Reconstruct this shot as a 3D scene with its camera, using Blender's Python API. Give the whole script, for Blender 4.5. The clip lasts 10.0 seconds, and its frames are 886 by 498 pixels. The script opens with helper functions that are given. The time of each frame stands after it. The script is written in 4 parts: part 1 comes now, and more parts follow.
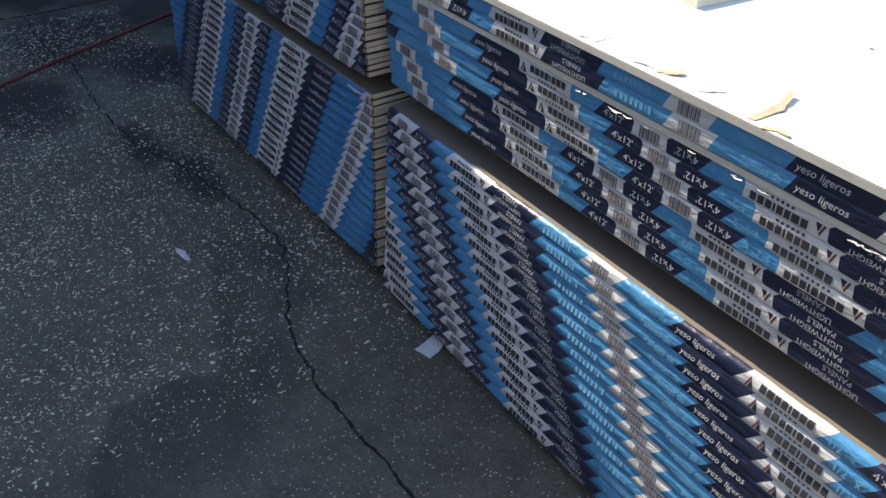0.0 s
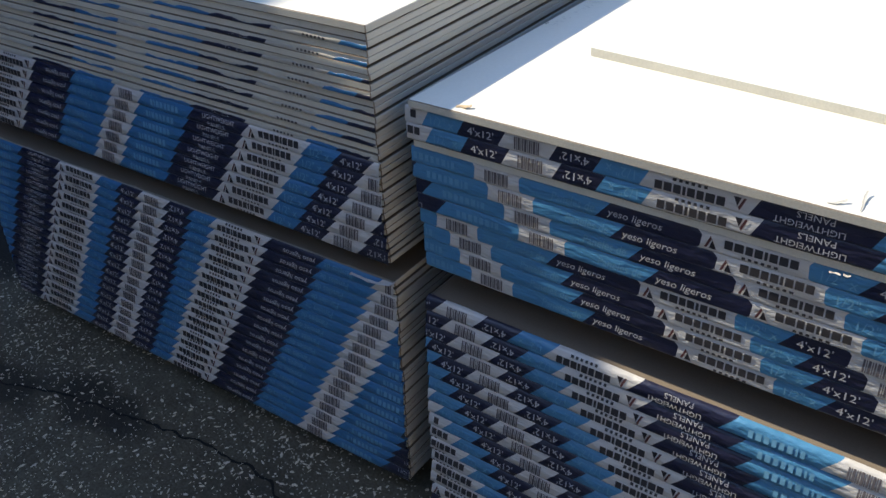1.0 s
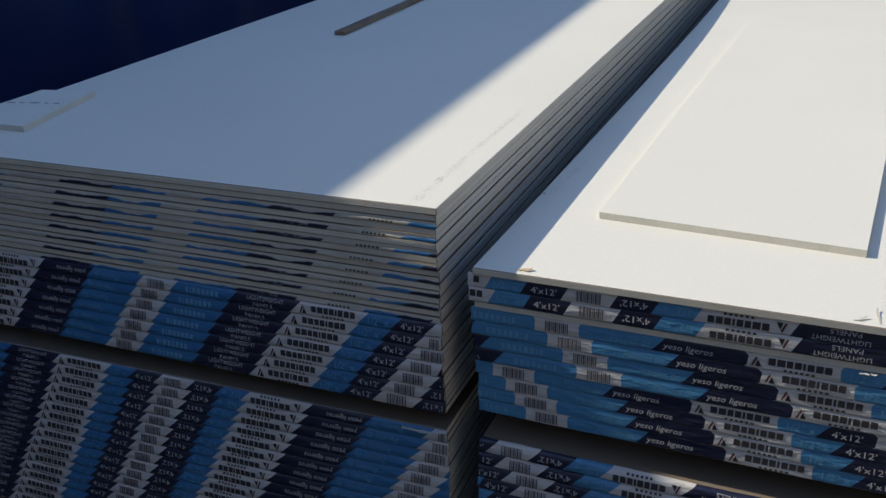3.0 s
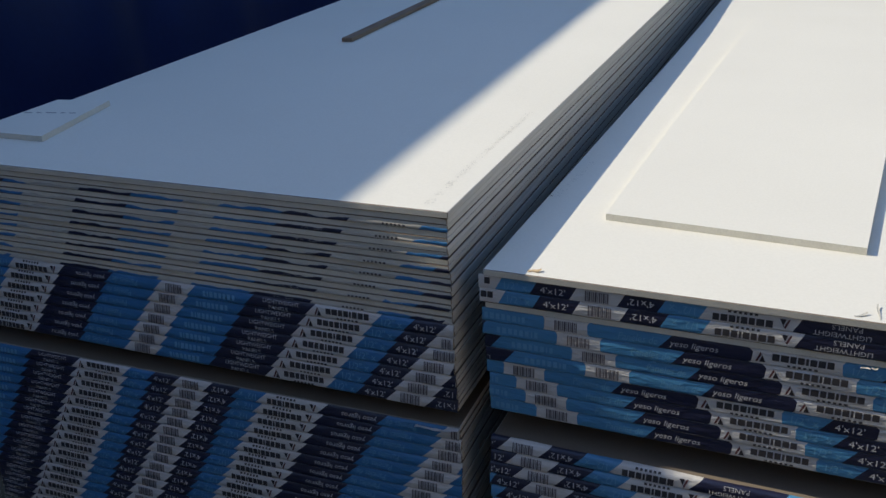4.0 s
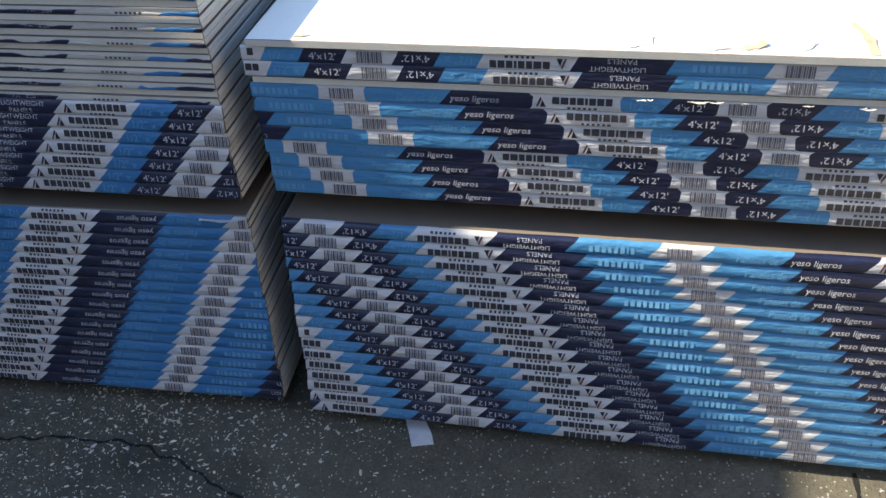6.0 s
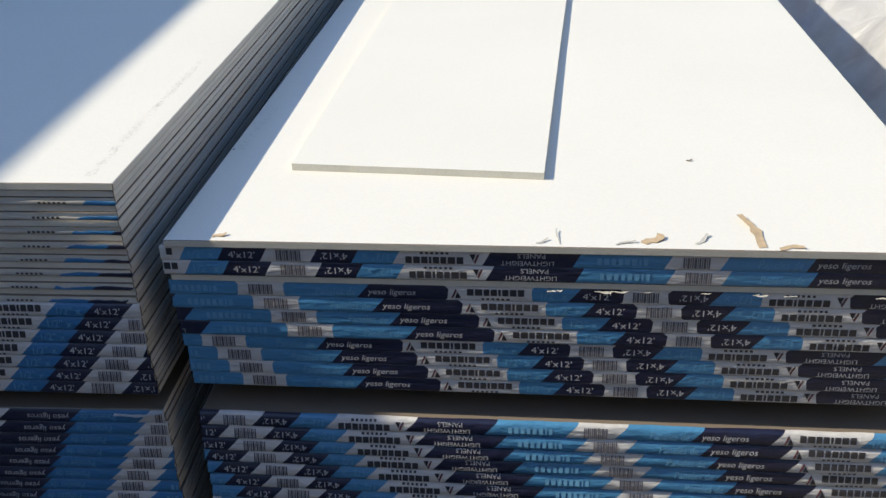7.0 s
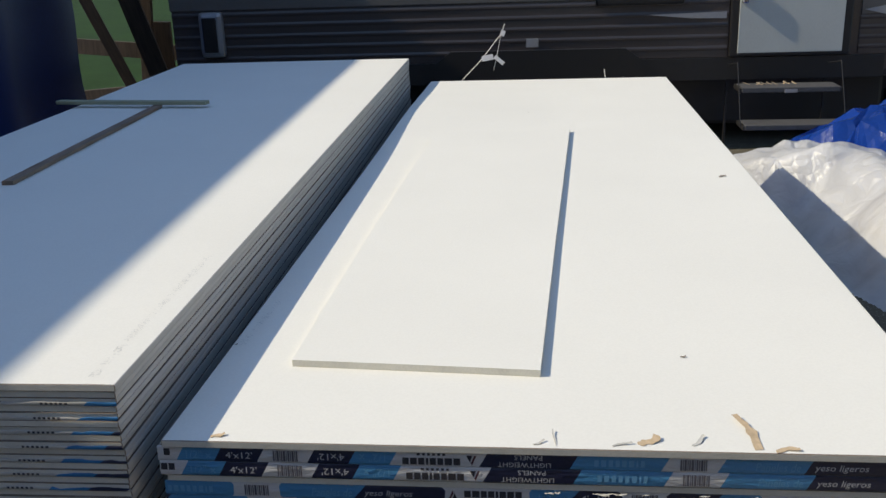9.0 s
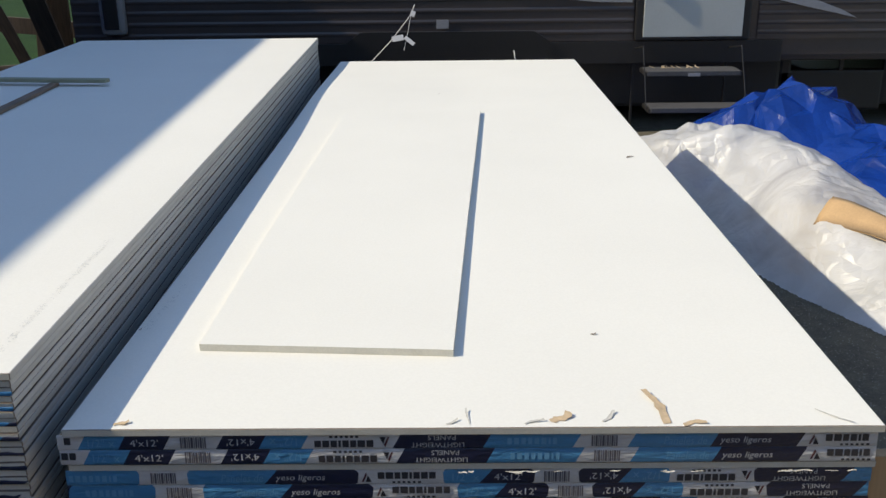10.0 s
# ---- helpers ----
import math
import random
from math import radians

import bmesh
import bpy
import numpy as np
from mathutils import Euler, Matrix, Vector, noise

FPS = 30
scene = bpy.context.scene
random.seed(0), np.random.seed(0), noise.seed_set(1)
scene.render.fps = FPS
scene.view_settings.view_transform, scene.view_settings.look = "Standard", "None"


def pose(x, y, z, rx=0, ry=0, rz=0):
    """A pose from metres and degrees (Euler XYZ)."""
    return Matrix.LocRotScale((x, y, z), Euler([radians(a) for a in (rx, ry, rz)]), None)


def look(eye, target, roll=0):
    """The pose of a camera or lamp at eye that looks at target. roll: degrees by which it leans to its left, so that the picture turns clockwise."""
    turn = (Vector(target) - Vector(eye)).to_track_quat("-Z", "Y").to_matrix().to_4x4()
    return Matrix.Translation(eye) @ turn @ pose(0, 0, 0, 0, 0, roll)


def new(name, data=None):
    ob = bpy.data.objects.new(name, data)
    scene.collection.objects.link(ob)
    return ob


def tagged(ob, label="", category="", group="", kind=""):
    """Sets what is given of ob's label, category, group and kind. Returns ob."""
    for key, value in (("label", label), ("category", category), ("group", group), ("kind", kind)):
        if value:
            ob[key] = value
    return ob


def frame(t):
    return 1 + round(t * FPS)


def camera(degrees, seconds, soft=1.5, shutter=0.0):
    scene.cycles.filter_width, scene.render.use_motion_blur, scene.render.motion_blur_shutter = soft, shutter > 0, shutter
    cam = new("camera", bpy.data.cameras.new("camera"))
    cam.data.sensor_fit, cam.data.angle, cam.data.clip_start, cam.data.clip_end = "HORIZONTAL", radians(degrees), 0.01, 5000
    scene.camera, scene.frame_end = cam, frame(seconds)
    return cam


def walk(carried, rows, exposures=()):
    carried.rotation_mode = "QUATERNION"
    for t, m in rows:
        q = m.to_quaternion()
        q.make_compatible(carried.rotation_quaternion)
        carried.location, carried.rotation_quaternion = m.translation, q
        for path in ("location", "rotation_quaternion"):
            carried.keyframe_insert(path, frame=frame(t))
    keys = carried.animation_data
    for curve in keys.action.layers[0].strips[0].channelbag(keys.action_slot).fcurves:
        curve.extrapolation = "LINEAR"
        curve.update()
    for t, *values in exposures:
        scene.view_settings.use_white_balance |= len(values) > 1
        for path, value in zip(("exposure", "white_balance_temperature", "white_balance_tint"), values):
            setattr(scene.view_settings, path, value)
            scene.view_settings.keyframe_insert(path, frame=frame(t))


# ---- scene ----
cam = camera(50.7, 10.0)
PATH = [
    (0, (1.565, -0.838, 1.286), (0.156, 0.048, 0.177), -0.1),
    (0.5, (1.128, -0.913, 1.263), (-0.116, 0.174, 0.136), -0.9),
    (1, (0.802, -0.911, 1.31), (-0.263, 0.401, 0.24), -3.6),
    (1.5, (0.615, -0.943, 1.333), (-0.192, 0.543, 0.266), -2.6),
    (2, (0.494, -1.113, 1.374), (-0.154, 0.463, 0.326), -3.3),
    (2.5, (0.493, -1.233, 1.409), (-0.19, 0.415, 0.507), -2.0),
    (3, (0.548, -1.256, 1.437), (-0.218, 0.403, 0.625), -2.5),
    (3.2, (0.555, -1.259, 1.444), (-0.229, 0.405, 0.659), -3.2),
    (4.3, (0.553, -1.302, 1.457), (-0.208, 0.343, 0.61), -3.3),
    (4.5, (0.553, -1.289, 1.442), (-0.13, 0.343, 0.509), -3.1),
    (5, (0.565, -1.277, 1.37), (0.091, 0.304, 0.24), -2.8),
    (5.2, (0.582, -1.269, 1.355), (0.152, 0.287, 0.174), -2.7),
    (6.3, (0.596, -1.213, 1.376), (0.248, 0.349, 0.177), -4.2),
    (6.5, (0.595, -1.217, 1.384), (0.28, 0.386, 0.23), -3.6),
    (7, (0.588, -1.204, 1.457), (0.385, 0.536, 0.494), -2.1),
    (7.5, (0.613, -1.204, 1.493), (0.431, 0.636, 0.729), -2.5),
    (8, (0.616, -1.22, 1.511), (0.406, 0.659, 0.859), -3.1),
    (8.5, (0.61, -1.214, 1.503), (0.357, 0.659, 0.85), -2.9),
    (9, (0.602, -1.211, 1.512), (0.386, 0.674, 0.879), -2.1),
    (9.5, (0.6, -1.21, 1.509), (0.451, 0.681, 0.876), -1.3),
    (10, (0.601, -1.198, 1.502), (0.573, 0.686, 0.83), -0.7),
]
EXPOSURES = [(0, 1.31, 6720, 8), (0.5, 1.11, 6720, 8), (1, 0.86, 6950, 8), (1.5, 0.06, 6950, 8), (2, -0.14, 6950, 8), (2.5, 0.36, 6720, 8), (3, 0.14, 6720, 8), (4.5, 0.33, 6720, 8), (5, 1.11, 6720, 8), (5.2, 1.36, 6720, 8), (6.3, 1.54, 6720, 8), (6.5, 1.44, 6720, 8), (7, 0.47, 6720, 8), (7.5, -0.03, 6720, 8), (8, -0.28, 6720, 8), (8.5, -0.1, 6720, 8), (9, 0.24, 6720, 8), (9.5, 0.34, 6720, 8), (10, 0.37, 6720, 8)]
walk(cam, [(t, look(eye, target, roll)) for t, eye, target, roll in PATH], EXPOSURES)

# ---- world, sun and sky ----
SUN_UP, SUN_FROM = 38.0, 263.8   # elevation; bearing clockwise from +y (almost from -x)
world = bpy.data.worlds.new("world")
scene.world = world
world.use_nodes = True
wn = world.node_tree.nodes
sky = wn.new("ShaderNodeTexSky")
sky.sky_type, sky.sun_disc = "NISHITA", False
sky.sun_elevation, sky.sun_rotation = radians(SUN_UP), radians(SUN_FROM)
sky.air_density, sky.dust_density, sky.ozone_density = 1.0, 0.5, 4.2
wn["Background"].inputs["Strength"].default_value = 0.15
world.node_tree.links.new(sky.outputs[0], wn["Background"].inputs["Color"])
sun_data = bpy.data.lights.new("sun", "SUN")
sun_data.energy, sun_data.angle, sun_data.color = 3.6, radians(0.55), (1.0, 0.90, 0.73)
sun = new("sun", sun_data)
sx, sy = math.sin(radians(SUN_FROM)), math.cos(radians(SUN_FROM))
ce, se = math.cos(radians(SUN_UP)), math.sin(radians(SUN_UP))
sun.matrix_world = look((sx * ce * 20, sy * ce * 20, se * 20), (0, 0, 0))


# ---- materials ----
def mat(name, color, rough=0.6, metal=0.0, vary=0.12, scale=8.0, grain=0.06, grain_scale=120.0, bump=0.1, bump_scale=150.0,
        stretch=(1, 1, 1), coat=0.0, spec=0.5, second=None, amount=0.5, per_object=0.0, bump_dist=0.002):
    """A procedural material: a base colour with broad stains and fine grain, and relief of its own."""
    m = bpy.data.materials.new(name)
    m.use_nodes = True
    n, l = m.node_tree.nodes, m.node_tree.links
    b = n["Principled BSDF"]
    tc, mp = n.new("ShaderNodeTexCoord"), n.new("ShaderNodeMapping")
    mp.inputs["Scale"].default_value = stretch
    l.new(tc.outputs["Object"], mp.inputs["Vector"])
    broad, fine = n.new("ShaderNodeTexNoise"), n.new("ShaderNodeTexNoise")
    broad.inputs["Scale"].default_value, broad.inputs["Detail"].default_value = scale, 5
    fine.inputs["Scale"].default_value, fine.inputs["Detail"].default_value = grain_scale, 3
    l.new(mp.outputs[0], broad.inputs["Vector"]), l.new(mp.outputs[0], fine.inputs["Vector"])
    mix = n.new("ShaderNodeMix")
    mix.data_type = "RGBA"
    c2 = second or tuple(c * (1 - vary * 2) for c in color)
    mix.inputs["A"].default_value, mix.inputs["B"].default_value = (*color, 1), (*c2, 1)
    ramp = n.new("ShaderNodeMapRange")
    ramp.inputs["From Min"].default_value, ramp.inputs["From Max"].default_value = 0.35, 0.72
    ramp.inputs["To Max"].default_value = amount
    l.new(broad.outputs["Fac"], ramp.inputs["Value"]), l.new(ramp.outputs[0], mix.inputs["Factor"])
    hsv = n.new("ShaderNodeHueSaturation")
    g = n.new("ShaderNodeMapRange")
    g.inputs["To Min"].default_value, g.inputs["To Max"].default_value = 1 - grain, 1 + grain
    g.inputs["From Min"].default_value, g.inputs["From Max"].default_value = 0.3, 0.7
    l.new(fine.outputs["Fac"], g.inputs["Value"])
    l.new(mix.outputs["Result"], hsv.inputs["Color"])
    if per_object:
        info, mul, pr = n.new("ShaderNodeObjectInfo"), n.new("ShaderNodeMath"), n.new("ShaderNodeMapRange")
        pr.inputs["To Min"].default_value, pr.inputs["To Max"].default_value = 1 - per_object, 1 + per_object
        mul.operation = "MULTIPLY"
        l.new(info.outputs["Random"], pr.inputs["Value"])
        l.new(pr.outputs[0], mul.inputs[0]), l.new(g.outputs[0], mul.inputs[1]), l.new(mul.outputs[0], hsv.inputs["Value"])
    else:
        l.new(g.outputs[0], hsv.inputs["Value"])
    l.new(hsv.outputs[0], b.inputs["Base Color"])
    b.inputs["Roughness"].default_value, b.inputs["Metallic"].default_value = rough, metal
    b.inputs["Specular IOR Level"].default_value = spec
    b.inputs["Coat Weight"].default_value = coat
    b.inputs["Coat Roughness"].default_value = 0.28
    bn, bt = n.new("ShaderNodeBump"), n.new("ShaderNodeTexNoise")
    bt.inputs["Scale"].default_value, bt.inputs["Detail"].default_value = bump_scale, 4
    l.new(mp.outputs[0], bt.inputs["Vector"])
    bn.inputs["Strength"].default_value, bn.inputs["Distance"].default_value = bump, bump_dist
    l.new(bt.outputs["Fac"], bn.inputs["Height"]), l.new(bn.outputs[0], b.inputs["Normal"])
    return m


PAPER = mat("face_paper", (0.808, 0.796, 0.732), 0.75, vary=0.035, scale=2.0, grain=0.02, grain_scale=220, bump=0.06, bump_scale=400)
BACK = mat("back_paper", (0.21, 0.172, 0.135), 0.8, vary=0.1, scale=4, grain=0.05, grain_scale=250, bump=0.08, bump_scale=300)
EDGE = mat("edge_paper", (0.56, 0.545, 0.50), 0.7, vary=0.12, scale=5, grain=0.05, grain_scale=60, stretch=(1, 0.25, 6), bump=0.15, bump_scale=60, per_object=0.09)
CORE = mat("gypsum_core", (0.70, 0.68, 0.60), 0.95, vary=0.1, scale=22, grain=0.06, grain_scale=350, bump=0.25, bump_scale=320, per_object=0.06)
TAPE = dict(rough=0.34, coat=0.5, bump=0.9, bump_scale=34, stretch=(1.1, 1, 3.2), bump_dist=0.0045, grain=0.03, grain_scale=90, scale=14)
WHITE_TAPE = mat("tape_white", (0.68, 0.68, 0.685), vary=0.06, **TAPE)
BLUE_TAPE = mat("tape_blue", (0.078, 0.285, 0.54), vary=0.07, **TAPE)
DEEP_TAPE = mat("tape_deep_blue", (0.042, 0.205, 0.46), vary=0.07, **TAPE)
NAVY_TAPE = mat("tape_navy", (0.017, 0.020, 0.055), vary=0.1, **TAPE)
INK_DARK = mat("ink_dark", (0.028, 0.026, 0.035), 0.4, vary=0.1)
INK_NAME = mat("ink_soft_black", (0.050, 0.048, 0.055), 0.4, vary=0.1)
FLAP = mat("folded_tape", (0.36, 0.34, 0.30), 0.6, vary=0.15, scale=9, grain=0.06, bump=0.3, bump_scale=80)
INK_RED = mat("ink_maroon", (0.12, 0.045, 0.05), 0.4, vary=0.1)
INK_WHITE = mat("ink_white", (0.55, 0.56, 0.59), 0.4, vary=0.05)
INK_PALE = mat("ink_pale_blue", (0.155, 0.385, 0.61), 0.4, vary=0.05)
INK_BAR = mat("ink_barcode", (0.14, 0.13, 0.15), 0.4, vary=0.1)
INK_FAINT = mat("ink_faint_grey", (0.69, 0.69, 0.65), 0.8, vary=0.12, scale=60)
WOOD = mat("weathered_wood", (0.27, 0.19, 0.10), 0.8, vary=0.2, scale=10, grain=0.25, grain_scale=60, stretch=(1, 0.08, 1), bump=0.4, bump_scale=70,
           second=(0.12, 0.13, 0.09), amount=0.8)
DARK_WOOD = mat("dark_old_wood", (0.085, 0.055, 0.035), 0.85, vary=0.25, scale=7, grain=0.25, grain_scale=60, stretch=(1, 1, 0.1), bump=0.4, bump_scale=60)
GREEN_WOOD = mat("green_grey_wood", (0.33, 0.34, 0.23), 0.8, vary=0.2, scale=9, grain=0.2, grain_scale=70, stretch=(0.1, 1, 1), bump=0.3, bump_scale=70)
RED_WOOD = mat("red_brown_wood", (0.24, 0.15, 0.10), 0.8, vary=0.25, scale=5, grain=0.25, grain_scale=70, stretch=(0.1, 1, 1), bump=0.3, bump_scale=70, second=(0.16, 0.16, 0.12), amount=0.8)
PINE = mat("pine_wood", (0.52, 0.36, 0.20), 0.7, vary=0.15, scale=12, grain=0.15, grain_scale=80, stretch=(1, 1, 0.08), bump=0.2, bump_scale=90)
KRAFT = mat("kraft_paper", (0.55, 0.42, 0.27), 0.85, vary=0.15, scale=40, grain=0.1, bump=0.3)
CARD = mat("cardboard", (0.50, 0.33, 0.17), 0.8, vary=0.12, scale=9, grain=0.06, bump=0.15)
TARP = mat("blue_tarpaulin", (0.004, 0.021, 0.12), 0.55, vary=0.22, scale=1.6, grain=0.08, grain_scale=30, bump=0.3, bump_scale=20)
TARP_SHINY = mat("shiny_blue_tarpaulin", (0.005, 0.038, 0.25), 0.20, vary=0.3, scale=5, grain=0.06, grain_scale=60, bump=0.5, bump_scale=18, bump_dist=0.01)
RV_BROWN = mat("trailer_brown", (0.058, 0.048, 0.046), 0.30, vary=0.12, scale=1.5, grain=0.04, grain_scale=40, bump=0.05, bump_scale=14, spec=0.6)
RV_BLACK = mat("black_plastic", (0.016, 0.015, 0.015), 0.45, vary=0.1, scale=6, grain=0.08, bump=0.1, bump_scale=200)
RV_GREY = mat("grey_band", (0.13, 0.123, 0.118), 0.25, vary=0.1, scale=2, grain=0.04, bump=0.05)
RV_DOOR = mat("door_panel", (0.50, 0.52, 0.49), 0.3, vary=0.08, scale=3, grain=0.03, bump=0.06, bump_scale=30)
RV_WHITE = mat("white_decal", (0.30, 0.30, 0.31), 0.4, vary=0.08, scale=8)
CHROME = mat("chrome", (0.62, 0.63, 0.66), 0.12, metal=1.0, vary=0.05, scale=10, grain=0.03, bump=0.02)
STEEL = mat("step_tread", (0.075, 0.075, 0.078), 0.7, vary=0.2, scale=25, grain=0.2, grain_scale=110, bump=0.6, bump_scale=130)
RUBBER = mat("tyre_rubber", (0.014, 0.014, 0.014), 0.8, vary=0.2, scale=20, bump=0.3)
RED_CORD = mat("red_cord", (0.16, 0.018, 0.02), 0.6, vary=0.2, scale=30)
STRING = mat("white_string", (0.75, 0.74, 0.70), 0.7, vary=0.1, scale=60)
CRACK = mat("crack_dark", (0.010, 0.010, 0.010), 0.95, vary=0.2, scale=40, grain=0.3, bump=0.5)
CHIP = mat("pale_stone", (0.72, 0.67, 0.56), 0.8, vary=0.25, scale=40, grain=0.2, bump=0.3, per_object=0.0)
GRASS = mat("grass", (0.024, 0.052, 0.012), 0.95, spec=0.08, vary=0.25, scale=1.2, grain=0.4, grain_scale=60, bump=0.8, bump_scale=50)
LITTER = mat("paper_scrap", (0.62, 0.62, 0.64), 0.8, vary=0.06, scale=30, bump=0.3)


def plastic_sheet():
    """Milky polyethylene film: partly see-through, glossy, creased."""
    m = bpy.data.materials.new("milky_plastic")
    m.use_nodes = True
    n, l = m.node_tree.nodes, m.node_tree.links
    b = n["Principled BSDF"]
    b.inputs["Base Color"].default_value = (0.80, 0.81, 0.82, 1)
    b.inputs["Roughness"].default_value = 0.36
    b.inputs["Coat Weight"].default_value = 0.22
    tc, a, c = n.new("ShaderNodeTexCoord"), n.new("ShaderNodeTexNoise"), n.new("ShaderNodeTexVoronoi")
    a.inputs["Scale"].default_value, a.inputs["Detail"].default_value, a.inputs["Distortion"].default_value = 3.2, 6, 0.9
    c.feature = "DISTANCE_TO_EDGE"
    c.inputs["Scale"].default_value = 11.0
    w = n.new("ShaderNodeVectorMath")
    w.operation = "MULTIPLY_ADD"
    w.inputs[1].default_value = (0.30, 0.30, 0.30)
    l.new(tc.outputs["Object"], a.inputs["Vector"]), l.new(a.outputs["Color"], w.inputs[0])
    l.new(tc.outputs["Object"], w.inputs[2]), l.new(w.outputs[0], c.inputs["Vector"])
    bn = n.new("ShaderNodeBump")
    bn.inputs["Strength"].default_value, bn.inputs["Distance"].default_value = 0.5, 0.03
    l.new(c.outputs["Distance"], bn.inputs["Height"]), l.new(bn.outputs[0], b.inputs["Normal"])
    al = n.new("ShaderNodeMapRange")
    al.inputs["From Min"].default_value, al.inputs["From Max"].default_value = 0.35, 0.65
    al.inputs["To Min"].default_value, al.inputs["To Max"].default_value = 0.62, 0.95
    l.new(a.outputs["Fac"], al.inputs["Value"]), l.new(al.outputs[0], b.inputs["Alpha"])
    thin, both = n.new("ShaderNodeBsdfTranslucent"), n.new("ShaderNodeMixShader")
    thin.inputs["Color"].default_value = (0.86, 0.87, 0.88, 1)
    both.inputs[0].default_value = 0.32
    l.new(b.outputs[0], both.inputs[1]), l.new(thin.outputs[0], both.inputs[2])
    l.new(both.outputs[0], n["Material Output"].inputs["Surface"])
    return m


def asphalt():
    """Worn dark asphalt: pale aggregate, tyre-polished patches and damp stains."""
    m = bpy.data.materials.new("worn_asphalt")
    m.use_nodes = True
    n, l = m.node_tree.nodes, m.node_tree.links
    b = n["Principled BSDF"]
    tc = n.new("ShaderNodeTexCoord")

    def noise_tex(scale, detail=5.0):
        t = n.new("ShaderNodeTexNoise")
        t.inputs["Scale"].default_value, t.inputs["Detail"].default_value = scale, detail
        l.new(tc.outputs["Object"], t.inputs["Vector"])
        return t

    def ranged(src, a, c, lo=0.0, hi=1.0):
        r = n.new("ShaderNodeMapRange")
        r.inputs["From Min"].default_value, r.inputs["From Max"].default_value = a, c
        r.inputs["To Min"].default_value, r.inputs["To Max"].default_value = lo, hi
        l.new(src, r.inputs["Value"])
        return r.outputs[0]

    def mixed(fac, a, c):
        x = n.new("ShaderNodeMix")
        x.data_type = "RGBA"
        l.new(fac, x.inputs["Factor"])
        for key, v in (("A", a), ("B", c)):
            if isinstance(v, tuple):
                x.inputs[key].default_value = (*v, 1)
            else:
                l.new(v, x.inputs[key])
        return x.outputs["Result"]

    col = mixed(ranged(noise_tex(1.6).outputs["Fac"], 0.35, 0.65), (0.076, 0.068, 0.045), (0.124, 0.109, 0.074))
    col = mixed(ranged(noise_tex(160, 3).outputs["Fac"], 0.40, 0.70, 0, 0.8), col, (0.175, 0.160, 0.122))
    col = mixed(ranged(noise_tex(14, 6).outputs["Fac"], 0.42, 0.62, 0, 0.32), col, (0.036, 0.033, 0.026))
    col = mixed(ranged(noise_tex(55, 5).outputs["Fac"], 0.50, 0.66, 0, 0.5), col, (0.155, 0.140, 0.100))
    v = n.new("ShaderNodeTexVoronoi")
    v.inputs["Scale"].default_value = 120
    l.new(tc.outputs["Object"], v.inputs["Vector"])
    fleck = n.new("ShaderNodeMath")
    fleck.operation = "MULTIPLY"
    sep = n.new("ShaderNodeSeparateColor")
    l.new(v.outputs["Color"], sep.inputs[0])
    l.new(ranged(sep.outputs[0], 0.70, 0.76), fleck.inputs[0])
    l.new(ranged(v.outputs["Distance"], 0.30, 0.22), fleck.inputs[1])
    col = mixed(fleck.outputs[0], col, (0.40, 0.38, 0.33))
    # damp, dirty patches beside the crack and afield; 4 to 6 only darken
    for k, (px, py, rad, ax) in enumerate(((-1.02, -0.27, 0.20, 0.35), (-0.75, -0.20, 0.20, 0.4), (-0.27, -0.17, 0.10, 0.8), (-0.1, -0.19, 0.09, 0.8), (0.20, -0.52, 0.17, 1.0), (0.34, -0.80, 0.22, 0.9), (0.12, -0.34, 0.13, 0.6),
                            (-2.0, -0.75, 0.30, 0.5), (-2.15, 0.25, 0.35, 1.2), (-1.55, 0.1, 0.22, 1.0), (-2.7, -0.2, 0.4, 0.8), (-2.5, 0.7, 0.6, 1.0), (-2.9, -0.4, 0.5, 1.0), (-2.0, -0.22, 0.42, 0.7), (-1.5, -0.5, 0.30, 0.6), (-1.6, 0.0, 0.25, 1.0))):
        mp, gr = n.new("ShaderNodeMapping"), n.new("ShaderNodeVectorMath")
        mp.inputs["Location"].default_value = (-px, -py / ax, 0)
        mp.inputs["Scale"].default_value = (1, 1 / ax, 1)
        l.new(tc.outputs["Object"], mp.inputs["Vector"])
        gr.operation = "LENGTH"
        l.new(mp.outputs[0], gr.inputs[0])
        add = n.new("ShaderNodeMath")
        add.operation = "MULTIPLY_ADD"
        l.new(noise_tex(9).outputs["Fac"], add.inputs[0])
        add.inputs[1].default_value = rad
        l.new(gr.outputs["Value"], add.inputs[2])
        col = mixed(ranged(add.outputs[0], rad * 1.5, rad * 1.05, 0, 0.36 if 2 <= k < 7 else 0.8), col, (0.018, 0.017, 0.015))
    # a darker area with a crisp border, darkest along its rim
    def line(ax, ay, off):
        dot = n.new("ShaderNodeVectorMath")
        dot.operation = "DOT_PRODUCT"
        dot.inputs[1].default_value = (ax, ay, 0)
        l.new(tc.outputs["Object"], dot.inputs[0])
        ad = n.new("ShaderNodeMath")
        ad.operation = "ADD"
        ad.inputs[1].default_value = off
        l.new(dot.outputs["Value"], ad.inputs[0])
        return ad.outputs[0]

    def combine(op, a, c):
        x = n.new("ShaderNodeMath")
        x.operation = op
        for i, v in enumerate((a, c)):
            if isinstance(v, float):
                x.inputs[i].default_value = v
            else:
                l.new(v, x.inputs[i])
        return x.outputs[0]

    rim = combine("MAXIMUM", line(0.296, 0.955, 0.4146), combine("MINIMUM", line(1.0, 0.0, -0.05), line(0.379, 0.925, 0.6136)))
